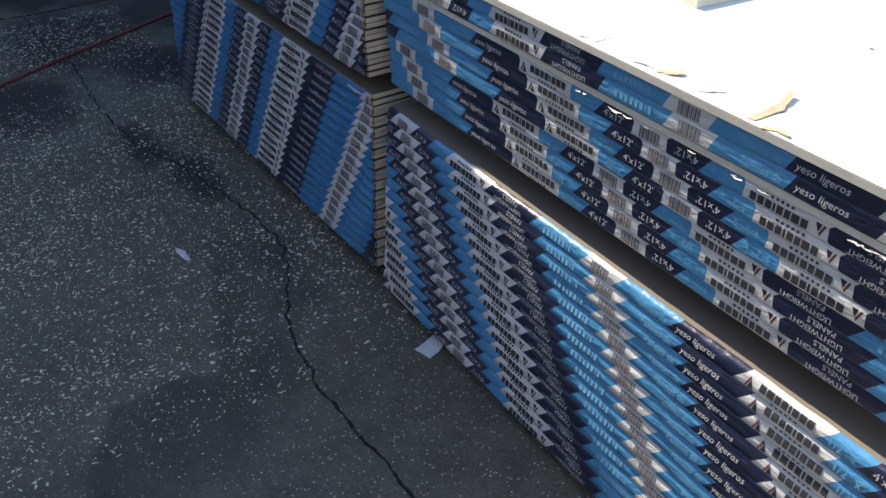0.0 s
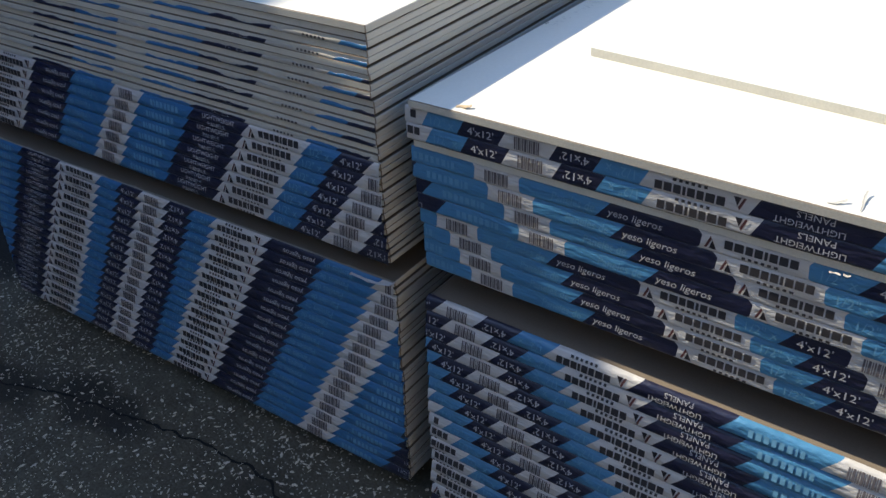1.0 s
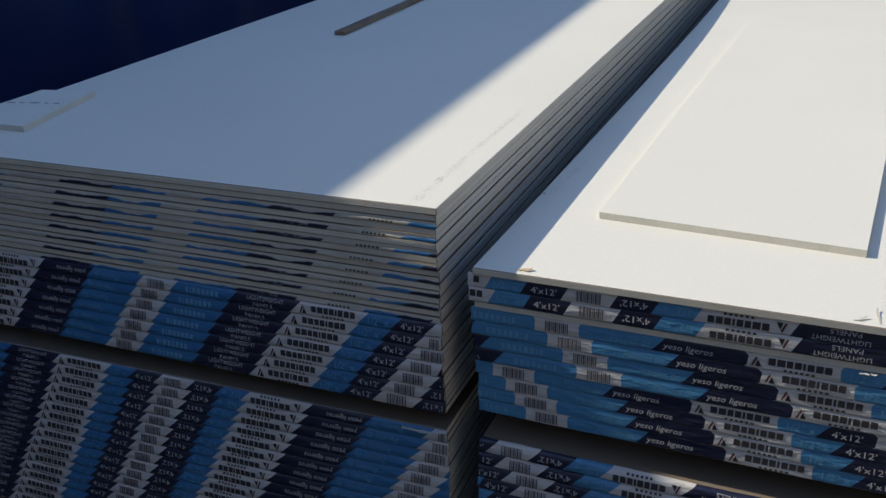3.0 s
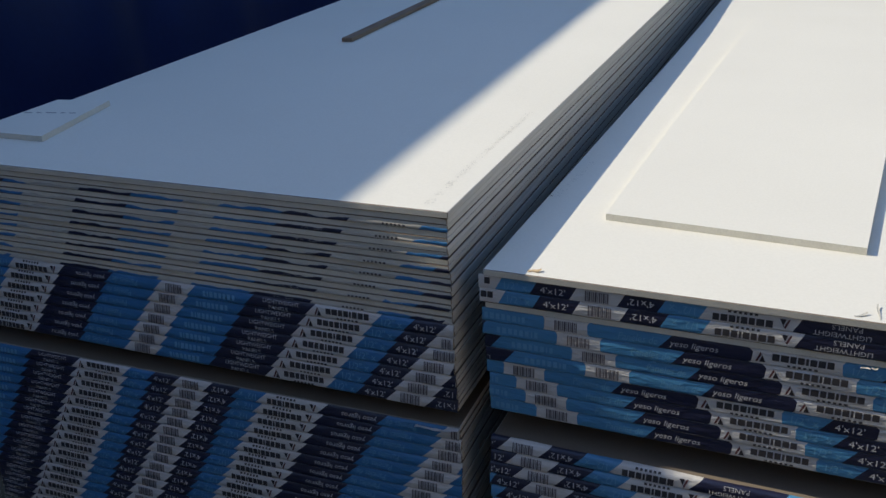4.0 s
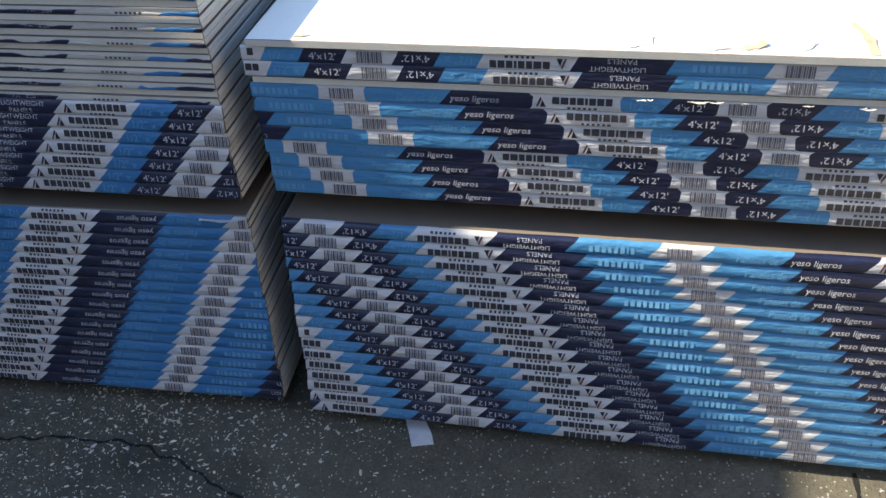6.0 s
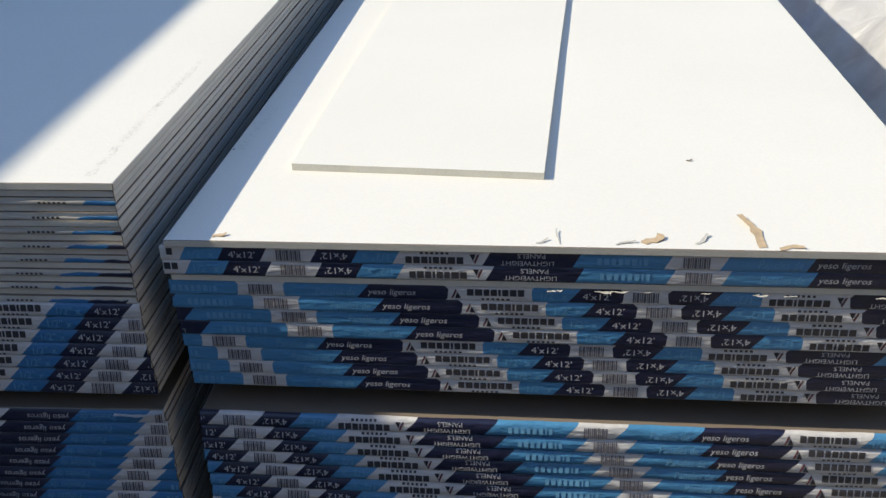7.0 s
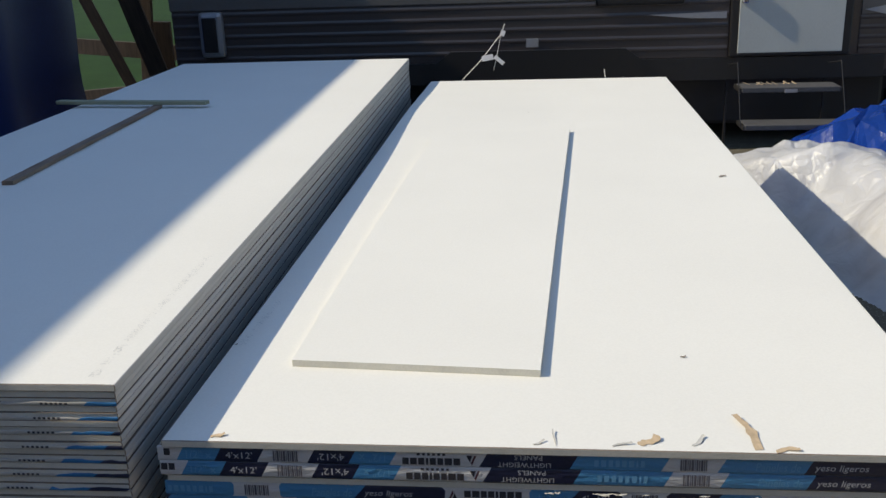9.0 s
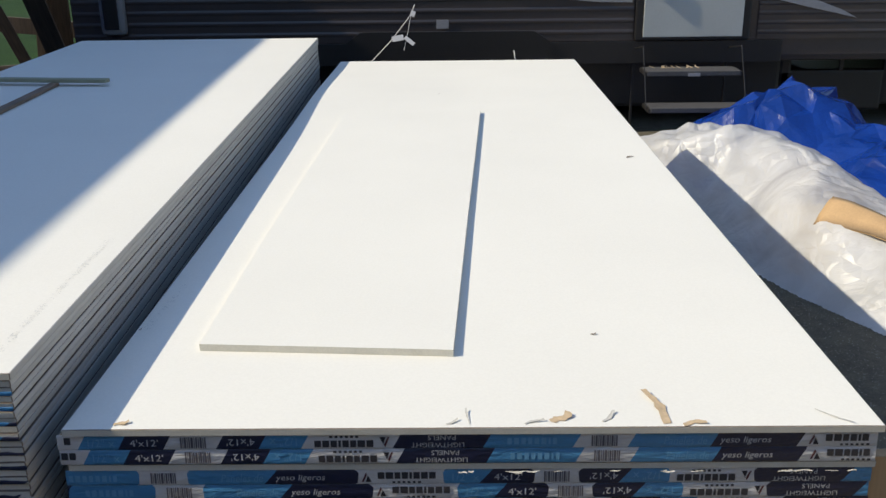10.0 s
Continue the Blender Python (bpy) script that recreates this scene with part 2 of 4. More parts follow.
    rim = combine("ADD", rim, combine("MULTIPLY", ranged(noise_tex(7, 4).outputs["Fac"], 0.3, 0.7, -1, 1), 0.012))
    dark_area = combine("MULTIPLY", ranged(rim, 0.0, 0.022), ranged(rim, 0.03, 0.20, 1.0, 0.30))
    dark_area = combine("MULTIPLY", dark_area, combine("MULTIPLY", ranged(line(1, 0, 0), -0.55, -0.30), ranged(line(1, 0, 0), 0.75, 0.45)))
    col = mixed(combine("MULTIPLY", dark_area, 0.45), col, (0.018, 0.018, 0.015))
    l.new(col, b.inputs["Base Color"])
    b.inputs["Roughness"].default_value = 0.85
    bn = n.new("ShaderNodeBump")
    bn.inputs["Strength"].default_value, bn.inputs["Distance"].default_value = 0.7, 0.004
    l.new(noise_tex(210, 4).outputs["Fac"], bn.inputs["Height"]), l.new(bn.outputs[0], b.inputs["Normal"])
    return m


PLASTIC, ASPHALT = plastic_sheet(), asphalt()


# ---- mesh helpers ----
def part(name, bm, materials, parent=None, label="", smooth=False):
    """Links a bmesh (or verts, faces, slots) as one mesh object under a thing or part."""
    me = bpy.data.meshes.new(name)
    if isinstance(bm, tuple):
        verts, faces, slots = bm
        me.from_pydata(verts, [], faces)
        if slots is not None:
            me.polygons.foreach_set("material_index", slots)
    else:
        bm.to_mesh(me)
        bm.free()
    for m in materials if isinstance(materials, (list, tuple)) else [materials]:
        me.materials.append(m)
    if smooth:
        me.polygons.foreach_set("use_smooth", [True] * len(me.polygons))
    ob = new(name, me)
    ob.parent = parent
    if label:
        tagged(ob, label)
    return ob


def sharing(name, me, parent, m=None):
    ob = new(name, me)
    ob.parent = parent
    if m is not None:
        ob.matrix_basis = m
    return ob


def empty(name, m, label, category, group="", kind=""):
    ob = new(name)
    ob.empty_display_size = 0.05
    ob.matrix_basis = m
    return tagged(ob, label, category, group, kind)


def box(bm, lo, hi, bevel=0.0, m=None):
    """A box from corner to corner, its edges rounded by bevel, turned by m."""
    c = [(a + b) / 2 for a, b in zip(lo, hi)]
    s = [b - a for a, b in zip(lo, hi)]
    got = bmesh.ops.create_cube(bm, size=1, matrix=Matrix.Translation(c) @ Matrix.Diagonal((*s, 1)))["verts"]
    if bevel:
        edges = list({e for v in got for e in v.link_edges})
        more = bmesh.ops.bevel(bm, geom=edges, offset=bevel, segments=2, affect="EDGES", profile=0.6)["verts"]
        got = list({v for v in got if v.is_valid} | set(more))
    if m is not None:
        bmesh.ops.transform(bm, matrix=m, verts=[v for v in got if v.is_valid])
    return bm


def a_box(lo, hi, bevel=0.0, m=None):
    return box(bmesh.new(), lo, hi, bevel, m)


def tube(points, radius, sides=8, taper=None):
    """Verts and faces of a round bar along points."""
    verts, faces = [], []
    pts = [Vector(p) for p in points]
    for i, p in enumerate(pts):
        d = (pts[min(i + 1, len(pts) - 1)] - pts[max(i - 1, 0)]).normalized()
        u = d.orthogonal().normalized() if i == 0 else (u - u.dot(d) * d).normalized()
        w = d.cross(u)
        r = radius if taper is None else radius + (taper - radius) * i / (len(pts) - 1)
        for k in range(sides):
            a = 2 * math.pi * k / sides
            verts.append(tuple(p + r * (math.cos(a) * u + math.sin(a) * w)))
    for i in range(len(pts) - 1):
        for k in range(sides):
            a, b = i * sides + k, i * sides + (k + 1) % sides
            faces.append((a, b, b + sides, a + sides))
    faces.append(tuple(range(sides))[::-1])
    faces.append(tuple(range((len(pts) - 1) * sides, len(pts) * sides)))
    return verts, faces, None


def prism(outline, z0, z1):
    """A flat slab with the given outline."""
    k = len(outline)
    verts = [(x, y, z0) for x, y in outline] + [(x, y, z1) for x, y in outline]
    faces = [tuple(range(k))[::-1], tuple(range(k, 2 * k))] + [(i, (i + 1) % k, (i + 1) % k + k, i + k) for i in range(k)]
    return verts, faces, None


# ---- ground ----
g = bmesh.new()
bmesh.ops.create_grid(g, x_segments=60, y_segments=60, size=150)
ground = tagged(part("ground", g, ASPHALT), "dark worn asphalt yard with pale stone flecks", "ground", kind="structure")
g = bmesh.new()
bmesh.ops.create_grid(g, x_segments=80, y_segments=40, size=1, matrix=Matrix.Translation((0, 67.9, 0.05)) @ Matrix.Diagonal((150, 60, 1, 1)))
for v in g.verts:
    v.co.z += 0.10 * noise.noise(v.co * 0.12) + 0.05
tagged(part("grass_field", g, GRASS, smooth=True), "mown green grass beyond the parked trailer", "grass", kind="structure")


def ribbon(points, width, z, seed, wobble=0.012, step=0.012):
    """A ragged strip along a broken line: a crack with uneven sides."""
    rnd = random.Random(seed)
    verts, faces, at = [], [], 0.0
    pts = [Vector((*p, 0)) for p in points]
    for a, b in zip(pts, pts[1:]):
        d = (b - a)
        side = Vector((-d.y, d.x, 0)).normalized()
        for i in range(max(2, int(d.length / step))):
            p = a + d * i / max(2, int(d.length / step))
            at += step
            off = wobble * (noise.noise(Vector((at * 9, seed, 0))) + 0.6 * noise.noise(Vector((at * 30, seed, 3))))
            w = width * (0.35 + 0.9 * rnd.random()) / 2
            verts += [tuple(p + side * (off + w) + Vector((0, 0, z))), tuple(p + side * (off - w) + Vector((0, 0, z)))]
    for i in range(len(verts) // 2 - 1):
        faces.append((2 * i, 2 * i + 2, 2 * i + 3, 2 * i + 1)[::-1])
    return verts, faces, None


CRACK_LINE = [(-2.37, -0.33), (-1.95, -0.33), (-1.70, -0.29), (-1.38, -0.31), (-1.03, -0.285), (-0.85, -0.22), (-0.60, -0.17), (-0.42, -0.135), (-0.316, -0.146),
              (-0.20, -0.165), (-0.12, -0.21), (0.03, -0.27), (0.20, -0.29), (0.43, -0.287), (0.58, -0.279), (0.95, -0.33), (1.6, -0.42)]
tagged(part("ground_crack", ribbon(CRACK_LINE, 0.007, 0.0015, 4, 0.016, 0.008), CRACK), "dark ragged crack running through the asphalt", "crack", kind="structure")
tagged(part("ground_joint", ribbon([(-2.41, -1.6), (-2.38, -0.45), (-2.36, -0.32), (-2.39, 0.12), (-2.44, 2.0)], 0.020, 0.0015, 8, 0.004), CRACK), "dark filled joint across the asphalt", "joint", kind="structure")
tagged(part("pavement_joint", ribbon([(1.035, -0.9), (1.034, 0.0)], 0.008, 0.0015, 5, 0.001), CRACK), "narrow dark joint beside the concrete strip", "joint", kind="structure")

# unseen plain walls, added behind and beside the camera to bounce warm light
RENDERED = mat("beige_render", (0.42, 0.35, 0.26), 0.9, vary=0.08, scale=2, grain=0.06, grain_scale=60, bump=0.3, bump_scale=60)
tagged(part("bounce_wall_south", a_box((-9, -5.8, 0), (5.0, -5.5, 4.2), 0.01), RENDERED), "unseen beige rendered wall added to warm the fill light", "wall", kind="structure")
tagged(part("bounce_wall_east", a_box((5.0, -5.8, 0), (5.3, 1.4, 3.6), 0.01), RENDERED), "unseen beige rendered wall added to bounce sunlight", "wall", kind="structure")

# pale stone chips worn flush with the surface
rnd = random.Random(11)
cv, cf = [], []
for i in range(52000):
    x, y = rnd.uniform(-2.3, 1.4), rnd.uniform(-1.6, 0.02)
    if noise.noise(Vector((x * 2.2, y * 2.2, 5))) < rnd.uniform(-0.75, 0.85 if x < -1.15 else 0.40 if x < 0.05 else 1.5) or x > 0.2 and rnd.random() < 0.8:
        continue
    r, a0, k = 0.0015 + 0.0060 * rnd.random() ** 4.0 * (0.3 if x > 0.2 else 1.0), rnd.uniform(0, 6.3), rnd.choice((4, 5, 5, 6))
    st, base = rnd.uniform(0.12, 0.55), len(cv)
    ring = [(r * math.cos(a0 + 6.283 * j / k) * rnd.uniform(0.55, 1.35), st * r * math.sin(a0 + 6.283 * j / k) * rnd.uniform(0.55, 1.35)) for j in range(k)]
    tw = rnd.uniform(0, 3.14)
    ring = [(p * math.cos(tw) - q * math.sin(tw), p * math.sin(tw) + q * math.cos(tw)) for p, q in ring]
    cv += [(x + p, y + q, 0.0002) for p, q in ring] + [(x + p * 0.7, y + q * 0.7, 0.0016) for p, q in ring]
    cf.append(tuple(base + k + j for j in range(k)))
    cf += [(base + j, base + (j + 1) % k, base + k + (j + 1) % k, base + k + j) for j in range(k)]
tagged(part("stone_chips", (cv, cf, None), CHIP), "pale stone chips worn into dark asphalt", "stones", kind="stuff")

# ---- gypsum boards ----
W, L, SHEET, PAIR = 1.202, 3.658, 0.0127, 0.0254
PERIOD_PARTS = [("bars", 0.078), ("size_inv", 0.063), ("half_inv", 0.063), ("name_inv", 0.135), ("light_inv", 0.133), ("roc_inv", 0.132),
                ("bars", 0.080), ("paneles", 0.121), ("yeso", 0.126), ("name", 0.137), ("half", 0.060), ("size", 0.067)]
PERIOD = sum(w for _, w in PERIOD_PARTS)
TINT = {"bars": 0, "name": 0, "half": 1, "roc": 1, "paneles": 1, "size": 2, "light": 2, "yeso": 2}


def sheet_mesh(face_up, warp=0.0, taper=0.0021):
    """One board: rounded paper-wrapped long edges, bare gypsum ends. Slots: face, back, edge, core."""
    r, t = 0.0016, SHEET - 0.0008
    d = t - taper
    ring = [(r, 0, 1), (W - r, 0, 2), (W - r * 0.3, r * 0.3, 2), (W, r, 2), (W, d - r, 2), (W - r * 0.3, d - r * 0.3, 2), (W - r, d, 0),
            (W - 0.032, t, 0), (W * 0.5, t, 0), (0.032, t, 0), (r, d, 2), (r * 0.3, d - r * 0.3, 2), (0, d - r, 2), (0, r, 2), (r * 0.3, r * 0.3, 2)]
    k, steps = len(ring), 24 if warp else 1
    verts, faces, slots = [], [], []
    rows = [(0.0, 0.0011)] + [(0.0016 + (L - 0.0032) * j / steps, 0.0) for j in range(steps + 1)] + [(L, 0.0011)]
    steps += 2
    for y, inset in rows:
        for x, z, _ in ring:
            up = warp * math.exp(-((y - 2.7) / 0.55) ** 2) * math.exp(-(x / 0.16) ** 2) if z > t / 2 else 0.0
            verts.append((min(max(x, inset), W - inset), y, min(max(z, inset), t - inset) + up))
    if not face_up:
        verts = [(x, y, t - z) for x, y, z in verts]
    for j in range(steps):
        for i in range(k):
            a, b = j * k + i, j * k + (i + 1) % k
            faces.append((a, a + k, b + k, b)[::-1])
            # stacked boards' face tapers, painted back-paper brown as gap shade; end rims brown too
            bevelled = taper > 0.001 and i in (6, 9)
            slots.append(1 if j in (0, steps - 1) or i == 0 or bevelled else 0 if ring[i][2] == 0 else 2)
    faces += [tuple(range(k)), tuple(range(steps * k, steps * k + k))[::-1]]
    slots += [3, 3]
    if not face_up:
        faces = [f[::-1] for f in faces]
    me = bpy.data.meshes.new("sheet")
    me.from_pydata(verts, [], faces)
    me.polygons.foreach_set("material_index", slots)
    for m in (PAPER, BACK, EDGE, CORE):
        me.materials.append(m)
    me.update()
    return me


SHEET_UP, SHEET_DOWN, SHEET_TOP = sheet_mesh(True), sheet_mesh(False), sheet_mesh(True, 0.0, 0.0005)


def lettered(text, height, width=0.0, slant=0.0):
    """Flat triangles of a text, centred on the origin, as verts (x, z) and faces."""
    cu = bpy.data.curves.new("t", "FONT")
    cu.body, cu.size, cu.resolution_u, cu.align_x, cu.shear, cu.offset = text, 1.0, 2, "CENTER", slant, 0.001
    ob = new("t", cu)
    dg = bpy.context.evaluated_depsgraph_get()
    me = ob.evaluated_get(dg).to_mesh()
    v = np.array([p.co[:2] for p in me.vertices])
    fs = [tuple(p.vertices) for p in me.polygons]
    ob.evaluated_get(dg).to_mesh_clear()
    bpy.data.objects.remove(ob)
    bpy.data.curves.remove(cu)
    low, high = v.min(0), v.max(0)
    v = (v - (low + high) / 2) / (high[1] - low[1]) * height
    if width:
        v[:, 0] *= width / (v[:, 0].max() - v[:, 0].min())
    return [tuple(p) for p in v], fs


def blocks(widths, gap, height, z=0.0, rows=3):
    """A row of plain bars, centred, each of a few pieces so that it follows the tape."""
    total = sum(widths) + gap * (len(widths) - 1)
    x, verts, faces = -total / 2, [], []
    for w in widths:
        b = len(verts)
        for r in range(rows + 1):
            verts += [(x, z + height * (r / rows - 0.5)), (x + w, z + height * (r / rows - 0.5))]
        faces += [(b + 2 * r, b + 2 * r + 1, b + 2 * r + 3, b + 2 * r + 2) for r in range(rows)]
        x += w + gap
    return verts, faces


def moved(shape, dx, dz):
    return [(x + dx, z + dz) for x, z in shape[0]], shape[1]


LOGO = ([(-0.0075, -0.0075), (-0.0045, -0.0075), (0.0008, 0.0045), (-0.0010, 0.0085)], [(0, 1, 2, 3)])
LOGO_FOOT = ([(-0.0015, -0.0075), (0.0075, -0.0075), (-0.0005, 0.0085), (0.0018, 0.0030)], [(0, 1, 3), (1, 2, 3)])
NAME = blocks([0.0100, 0.0112, 0.0086, 0.0094, 0.0038, 0.0094, 0.0100, 0.0096], 0.0021, 0.0112, 0.0030)
UNDER = blocks([0.0042, 0.0042, 0.0042, 0.0042, 0.0042, 0.0048], 0.0034, 0.0036, -0.0084)
ROC = blocks([0.0056, 0.0026, 0.0070, 0.0064, 0.0058, 0.0064, 0.0072, 0.0062], 0.0036, 0.0106)
CODE = blocks([0.0022, 0.0010, 0.0030, 0.0012, 0.0018, 0.0034, 0.0010, 0.0024, 0.0014, 0.0030, 0.0012, 0.0020], 0.0013, 0.0175)
PRINTS = {
    "size": [(lettered("4'x12'", 0.0110, 0.042), 1)],
    "half": [(lettered('1/2" x', 0.0132, 0.040), 2)],
    "light": [(moved(lettered("LIGHTWEIGHT", 0.0076, 0.078), 0.006, 0.0056), 1), (moved(lettered("PANELS", 0.0076, 0.041), 0.000, -0.0062), 1)],
    "yeso": [(moved(lettered("yeso ligeros", 0.0130, 0.075, 0.2), -0.018, -0.001), 1)],
    "paneles": [(moved(lettered("Paneles de", 0.0128, 0.063, 0.2), 0.018, 0), 2)],
    "name": [(moved(LOGO, -0.050, 0), 3), (moved(LOGO_FOOT, -0.050, 0), 0), (moved(NAME, 0.010, 0), 5), (moved(UNDER, 0.010, 0), 5)],
    "roc": [(ROC, 2)],
    "bars": [(CODE, 4)],
}
PROFILE = [(0.0020, 0.0004), (-0.0010, 0.0013), (-0.0027, 0.0038), (-0.0003, 0.0198), (0.0012, 0.0226), (0.0028, 0.0244), (0.0050, 0.0253)]
PRO_Y, PRO_Z = np.array([p[0] for p in PROFILE]), np.array([p[1] for p in PROFILE])


def printed_tape(bundle, start, turned, slant, rounded, top_z, seed, label, blue, roll=1.0, fold=False):
    """The end tape of a bundle, its coloured fields as real pieces of the strip, and the print on it."""
    rnd = random.Random(seed)
    wave = rnd.uniform(0, 50)

    def puff(x, z):
        n1 = noise.noise(Vector((x * 9, wave, z * 40))) + 0.7 * noise.noise(Vector((x * 34, wave + 9, z * 90)))
        return (0.0012 if roll > 0.9 else 0.0004 if top_z > PAIR else 0.0003) * n1 * (0.4 + z / PAIR)

    def place(s, z):
        return (start - s, PAIR - z) if turned else (start + s, z)

    verts, faces, slots = [], [], []
    words = []
    rows = [(y, z) for y, z in PROFILE if z <= top_z]
    if top_z < PAIR:
        rows += [(float(np.interp(top_z, PRO_Z, PRO_Y)), top_z), (0.0012, top_z + 0.0003)]
    if fold:
        rows += [(0.0064, 0.0257)]
    s = -2 * PERIOD
    while s < 2 * PERIOD:
        for n, (what, width) in enumerate(PERIOD_PARTS):
            kind, inv = what.replace("_inv", ""), what.endswith("_inv")
            a, b = s, s + width
            s = b
            ends = sorted((place(a, 0)[0], place(b, 0)[0]))
            if ends[1] < -0.03 or ends[0] > W + 0.03:
                continue
            before = TINT[PERIOD_PARTS[n - 1][0].replace("_inv", "")]
            after = TINT[PERIOD_PARTS[(n + 1) % 12][0].replace("_inv", "")]
            own = TINT[kind]

            def edge(base, other, first, z):
                lean = slant * (z - PAIR / 2)
                if rounded and {own, other} == {0, 2}:
                    dark_right = (own == 2) == first
                    bulge = 0.010 * (1 - (2 * z / PAIR - 1) ** 2)
                    return base + (-bulge if dark_right else bulge)
                if rounded and {own, other} == {0, 1}:
                    blue_right = (own == 1) == first
                    bulge = 0.006 * (1 - (2 * z / PAIR - 1) ** 2)
                    return base + (-bulge if blue_right else bulge)
                return base + lean

            cuts = max(4, round(width / 0.012))
            grid = []
            for y, z in rows:
                zz = PAIR - z if turned else z
                e0, e1 = edge(a, before, True, zz), edge(b, after, False, zz)
                line = []
                for c in range(cuts + 1):
                    x, _ = place(e0 + (e1 - e0) * c / cuts, zz)
                    x = min(max(x, -0.0012), W + 0.0012)
                    torn = 1.0
                    if top_z < PAIR:
                        torn = 1 - 0.75 * min(1.0, max(0.0, 0.25 + noise.noise(Vector((x * 16, wave, 7))) + 0.6 * noise.noise(Vector((x * 60, wave, 9)))))
                    line.append((x, y * roll - puff(x, z), z * torn))
                grid.append(line if not turned else line[::-1])
            base = len(verts)
            for line in grid:
                verts.extend(line)
            for r in range(len(rows) - 1):
                for c in range(cuts):
                    p = base + r * (cuts + 1) + c
                    if verts[p + 1][0] - verts[p][0] < 1e-6 and verts[p + cuts + 2][0] - verts[p + cuts + 1][0] < 1e-6:
                        continue
                    faces.append((p, p + 1, p + cuts + 2, p + cuts + 1))
                    slots.append(own)
            mid = (a + b) / 2
            lv, lf, ls = [], [], []
            for (pv, pf), ink in PRINTS[kind]:
                first = len(lv)
                for px, pz in pv:
                    if inv:
                        px, pz = -px, -pz
                    x, z = place(mid + px, PAIR / 2 + pz)
                    lv.append((x, float(np.interp(z, PRO_Z, PRO_Y)) * roll - puff(x, z) - 0.0008, z))
                for f in pf:
                    mx = [lv[first + i][0] for i in f]
                    mz = [lv[first + i][2] for i in f]
                    if min(mx) > 0 and max(mx) < W and max(mz) < top_z:
                        lf.append(tuple(first + i for i in f))
                        ls.append(ink)
            if lf:
                words.append((kind, lv, lf, ls))
    tape = part("end_tape", (verts, faces, slots), [WHITE_TAPE if top_z > PAIR else EDGE, blue, NAVY_TAPE], bundle, label, smooth=True)
    b = bmesh.new()
    b.from_mesh(tape.data)
    bmesh.ops.remove_doubles(b, verts=b.verts, dist=0.00002)
    b.to_mesh(tape.data)
    b.free()
    for kind, lv, lf, ls in words:
        ob = part({"bars": "barcode", "name": "printed_mark", "roc": "printed_mark"}.get(kind, "lettering"), (lv, lf, ls), [INK_DARK, INK_WHITE, INK_PALE, INK_RED, INK_BAR, INK_NAME], tape)
        if kind in ("bars", "name", "roc"):
            tagged(ob, kind="stuff")
    return tape


def bundle(x, y, z, turn, start, turned, slant, rounded, seed, group, bare=False, single=False, label="", roll=1.0, backs_out=False, tilt=0.0):
    """Two boards taped together at the end (or one loose board), as one thing."""
    rnd = random.Random(seed)
    m = pose(x + rnd.uniform(-0.0022, 0.0022), y + rnd.uniform(-0.0010, 0.0010), z, tilt, 0, turn + rnd.uniform(-0.03, 0.03))
    if single:
        ob = tagged(new("gypsum_board", SHEET_TOP), label, "gypsum board", group)
        ob.matrix_basis = m
        return ob
    ob = empty("gypsum_board_bundle", m, label, "gypsum boards", group)
    low, high = (SHEET_UP, SHEET_DOWN) if backs_out else (SHEET_DOWN, SHEET_UP)
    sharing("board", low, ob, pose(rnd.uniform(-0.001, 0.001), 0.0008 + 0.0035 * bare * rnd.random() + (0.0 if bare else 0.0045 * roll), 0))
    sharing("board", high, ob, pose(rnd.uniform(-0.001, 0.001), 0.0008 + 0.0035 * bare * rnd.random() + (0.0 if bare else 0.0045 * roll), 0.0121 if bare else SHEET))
    # the tape's cycle starts at a place along the front
    printed_tape(ob, start - x, turned, slant, rounded, 0.0074 if bare else 0.03, seed,
                 "torn remnant of blue, navy and white printed tape" if bare else "glossy blue, navy and white printed end tape", DEEP_TAPE if turned else BLUE_TAPE, roll, backs_out and roll > 1)
    return ob


TAPED = "taped pair of gypsum boards with blue and navy end tape"
TORN = "pair of gypsum boards with bare grey ends and torn end tape"
# lower stack beside the open ground: seventeen bundles
for i in range(17):
    row = 16 - i
    bundle(0.021 + 0.0003 * row, -0.0265 + 0.0017 * i, 0.030 + PAIR * 1.008 * i, 0.15, 0.041 + 0.0161 * row, False, 1.0, False, 100 + i, "lower stack of gypsum boards by the plastic", label=TAPED, roll=1.35, backs_out=i == 16)


def tape_flap(x, y, z, turn, seed):
    """White tape folded over the front edge of the topmost bundle, torn along its back."""
    verts, faces, k = [], [], 120
    for i in range(k + 1):
        sx = 0.002 + (W - 0.004) * i / k
        deep = 0.0045 + 0.002 * noise.noise(Vector((sx * 7, seed, 0))) + 0.002 * noise.noise(Vector((sx * 40, seed, 2)))
        verts += [(sx, 0.0005, 0.0), (sx, deep, 0.0003), (sx, deep, -0.0003)]
        if i:
            a = 3 * i
            faces += [(a - 3, a, a + 1, a - 2), (a - 2, a + 1, a + 2, a - 1)]
    ob = tagged(part("tape_flap", (verts, faces, None), FLAP), "grey-white end tape folded over a board edge", "tape")
    ob.matrix_basis = pose(x, y, z, 0, 0, turn)


# upper stack on it: eight bundles, one bare board, two bundles and a loose board on top
Z = 0.5165
for i in range(8):
    row = 7 - i
    s0 = -0.485 + 0.0235 * row if row < 4 else -0.559 + 0.0192 * (row - 4)
    bundle(0.022 - 0.0012 * i, 0.013 - 0.0013 * i, Z, 0.15, s0, False, 0.85, True, 200 + i, "upper stack of gypsum boards by the plastic", label="gypsum board pair, end tape printed in rounded navy fields", roll=0.3, backs_out=i == 0)
    Z += PAIR + 0.00055
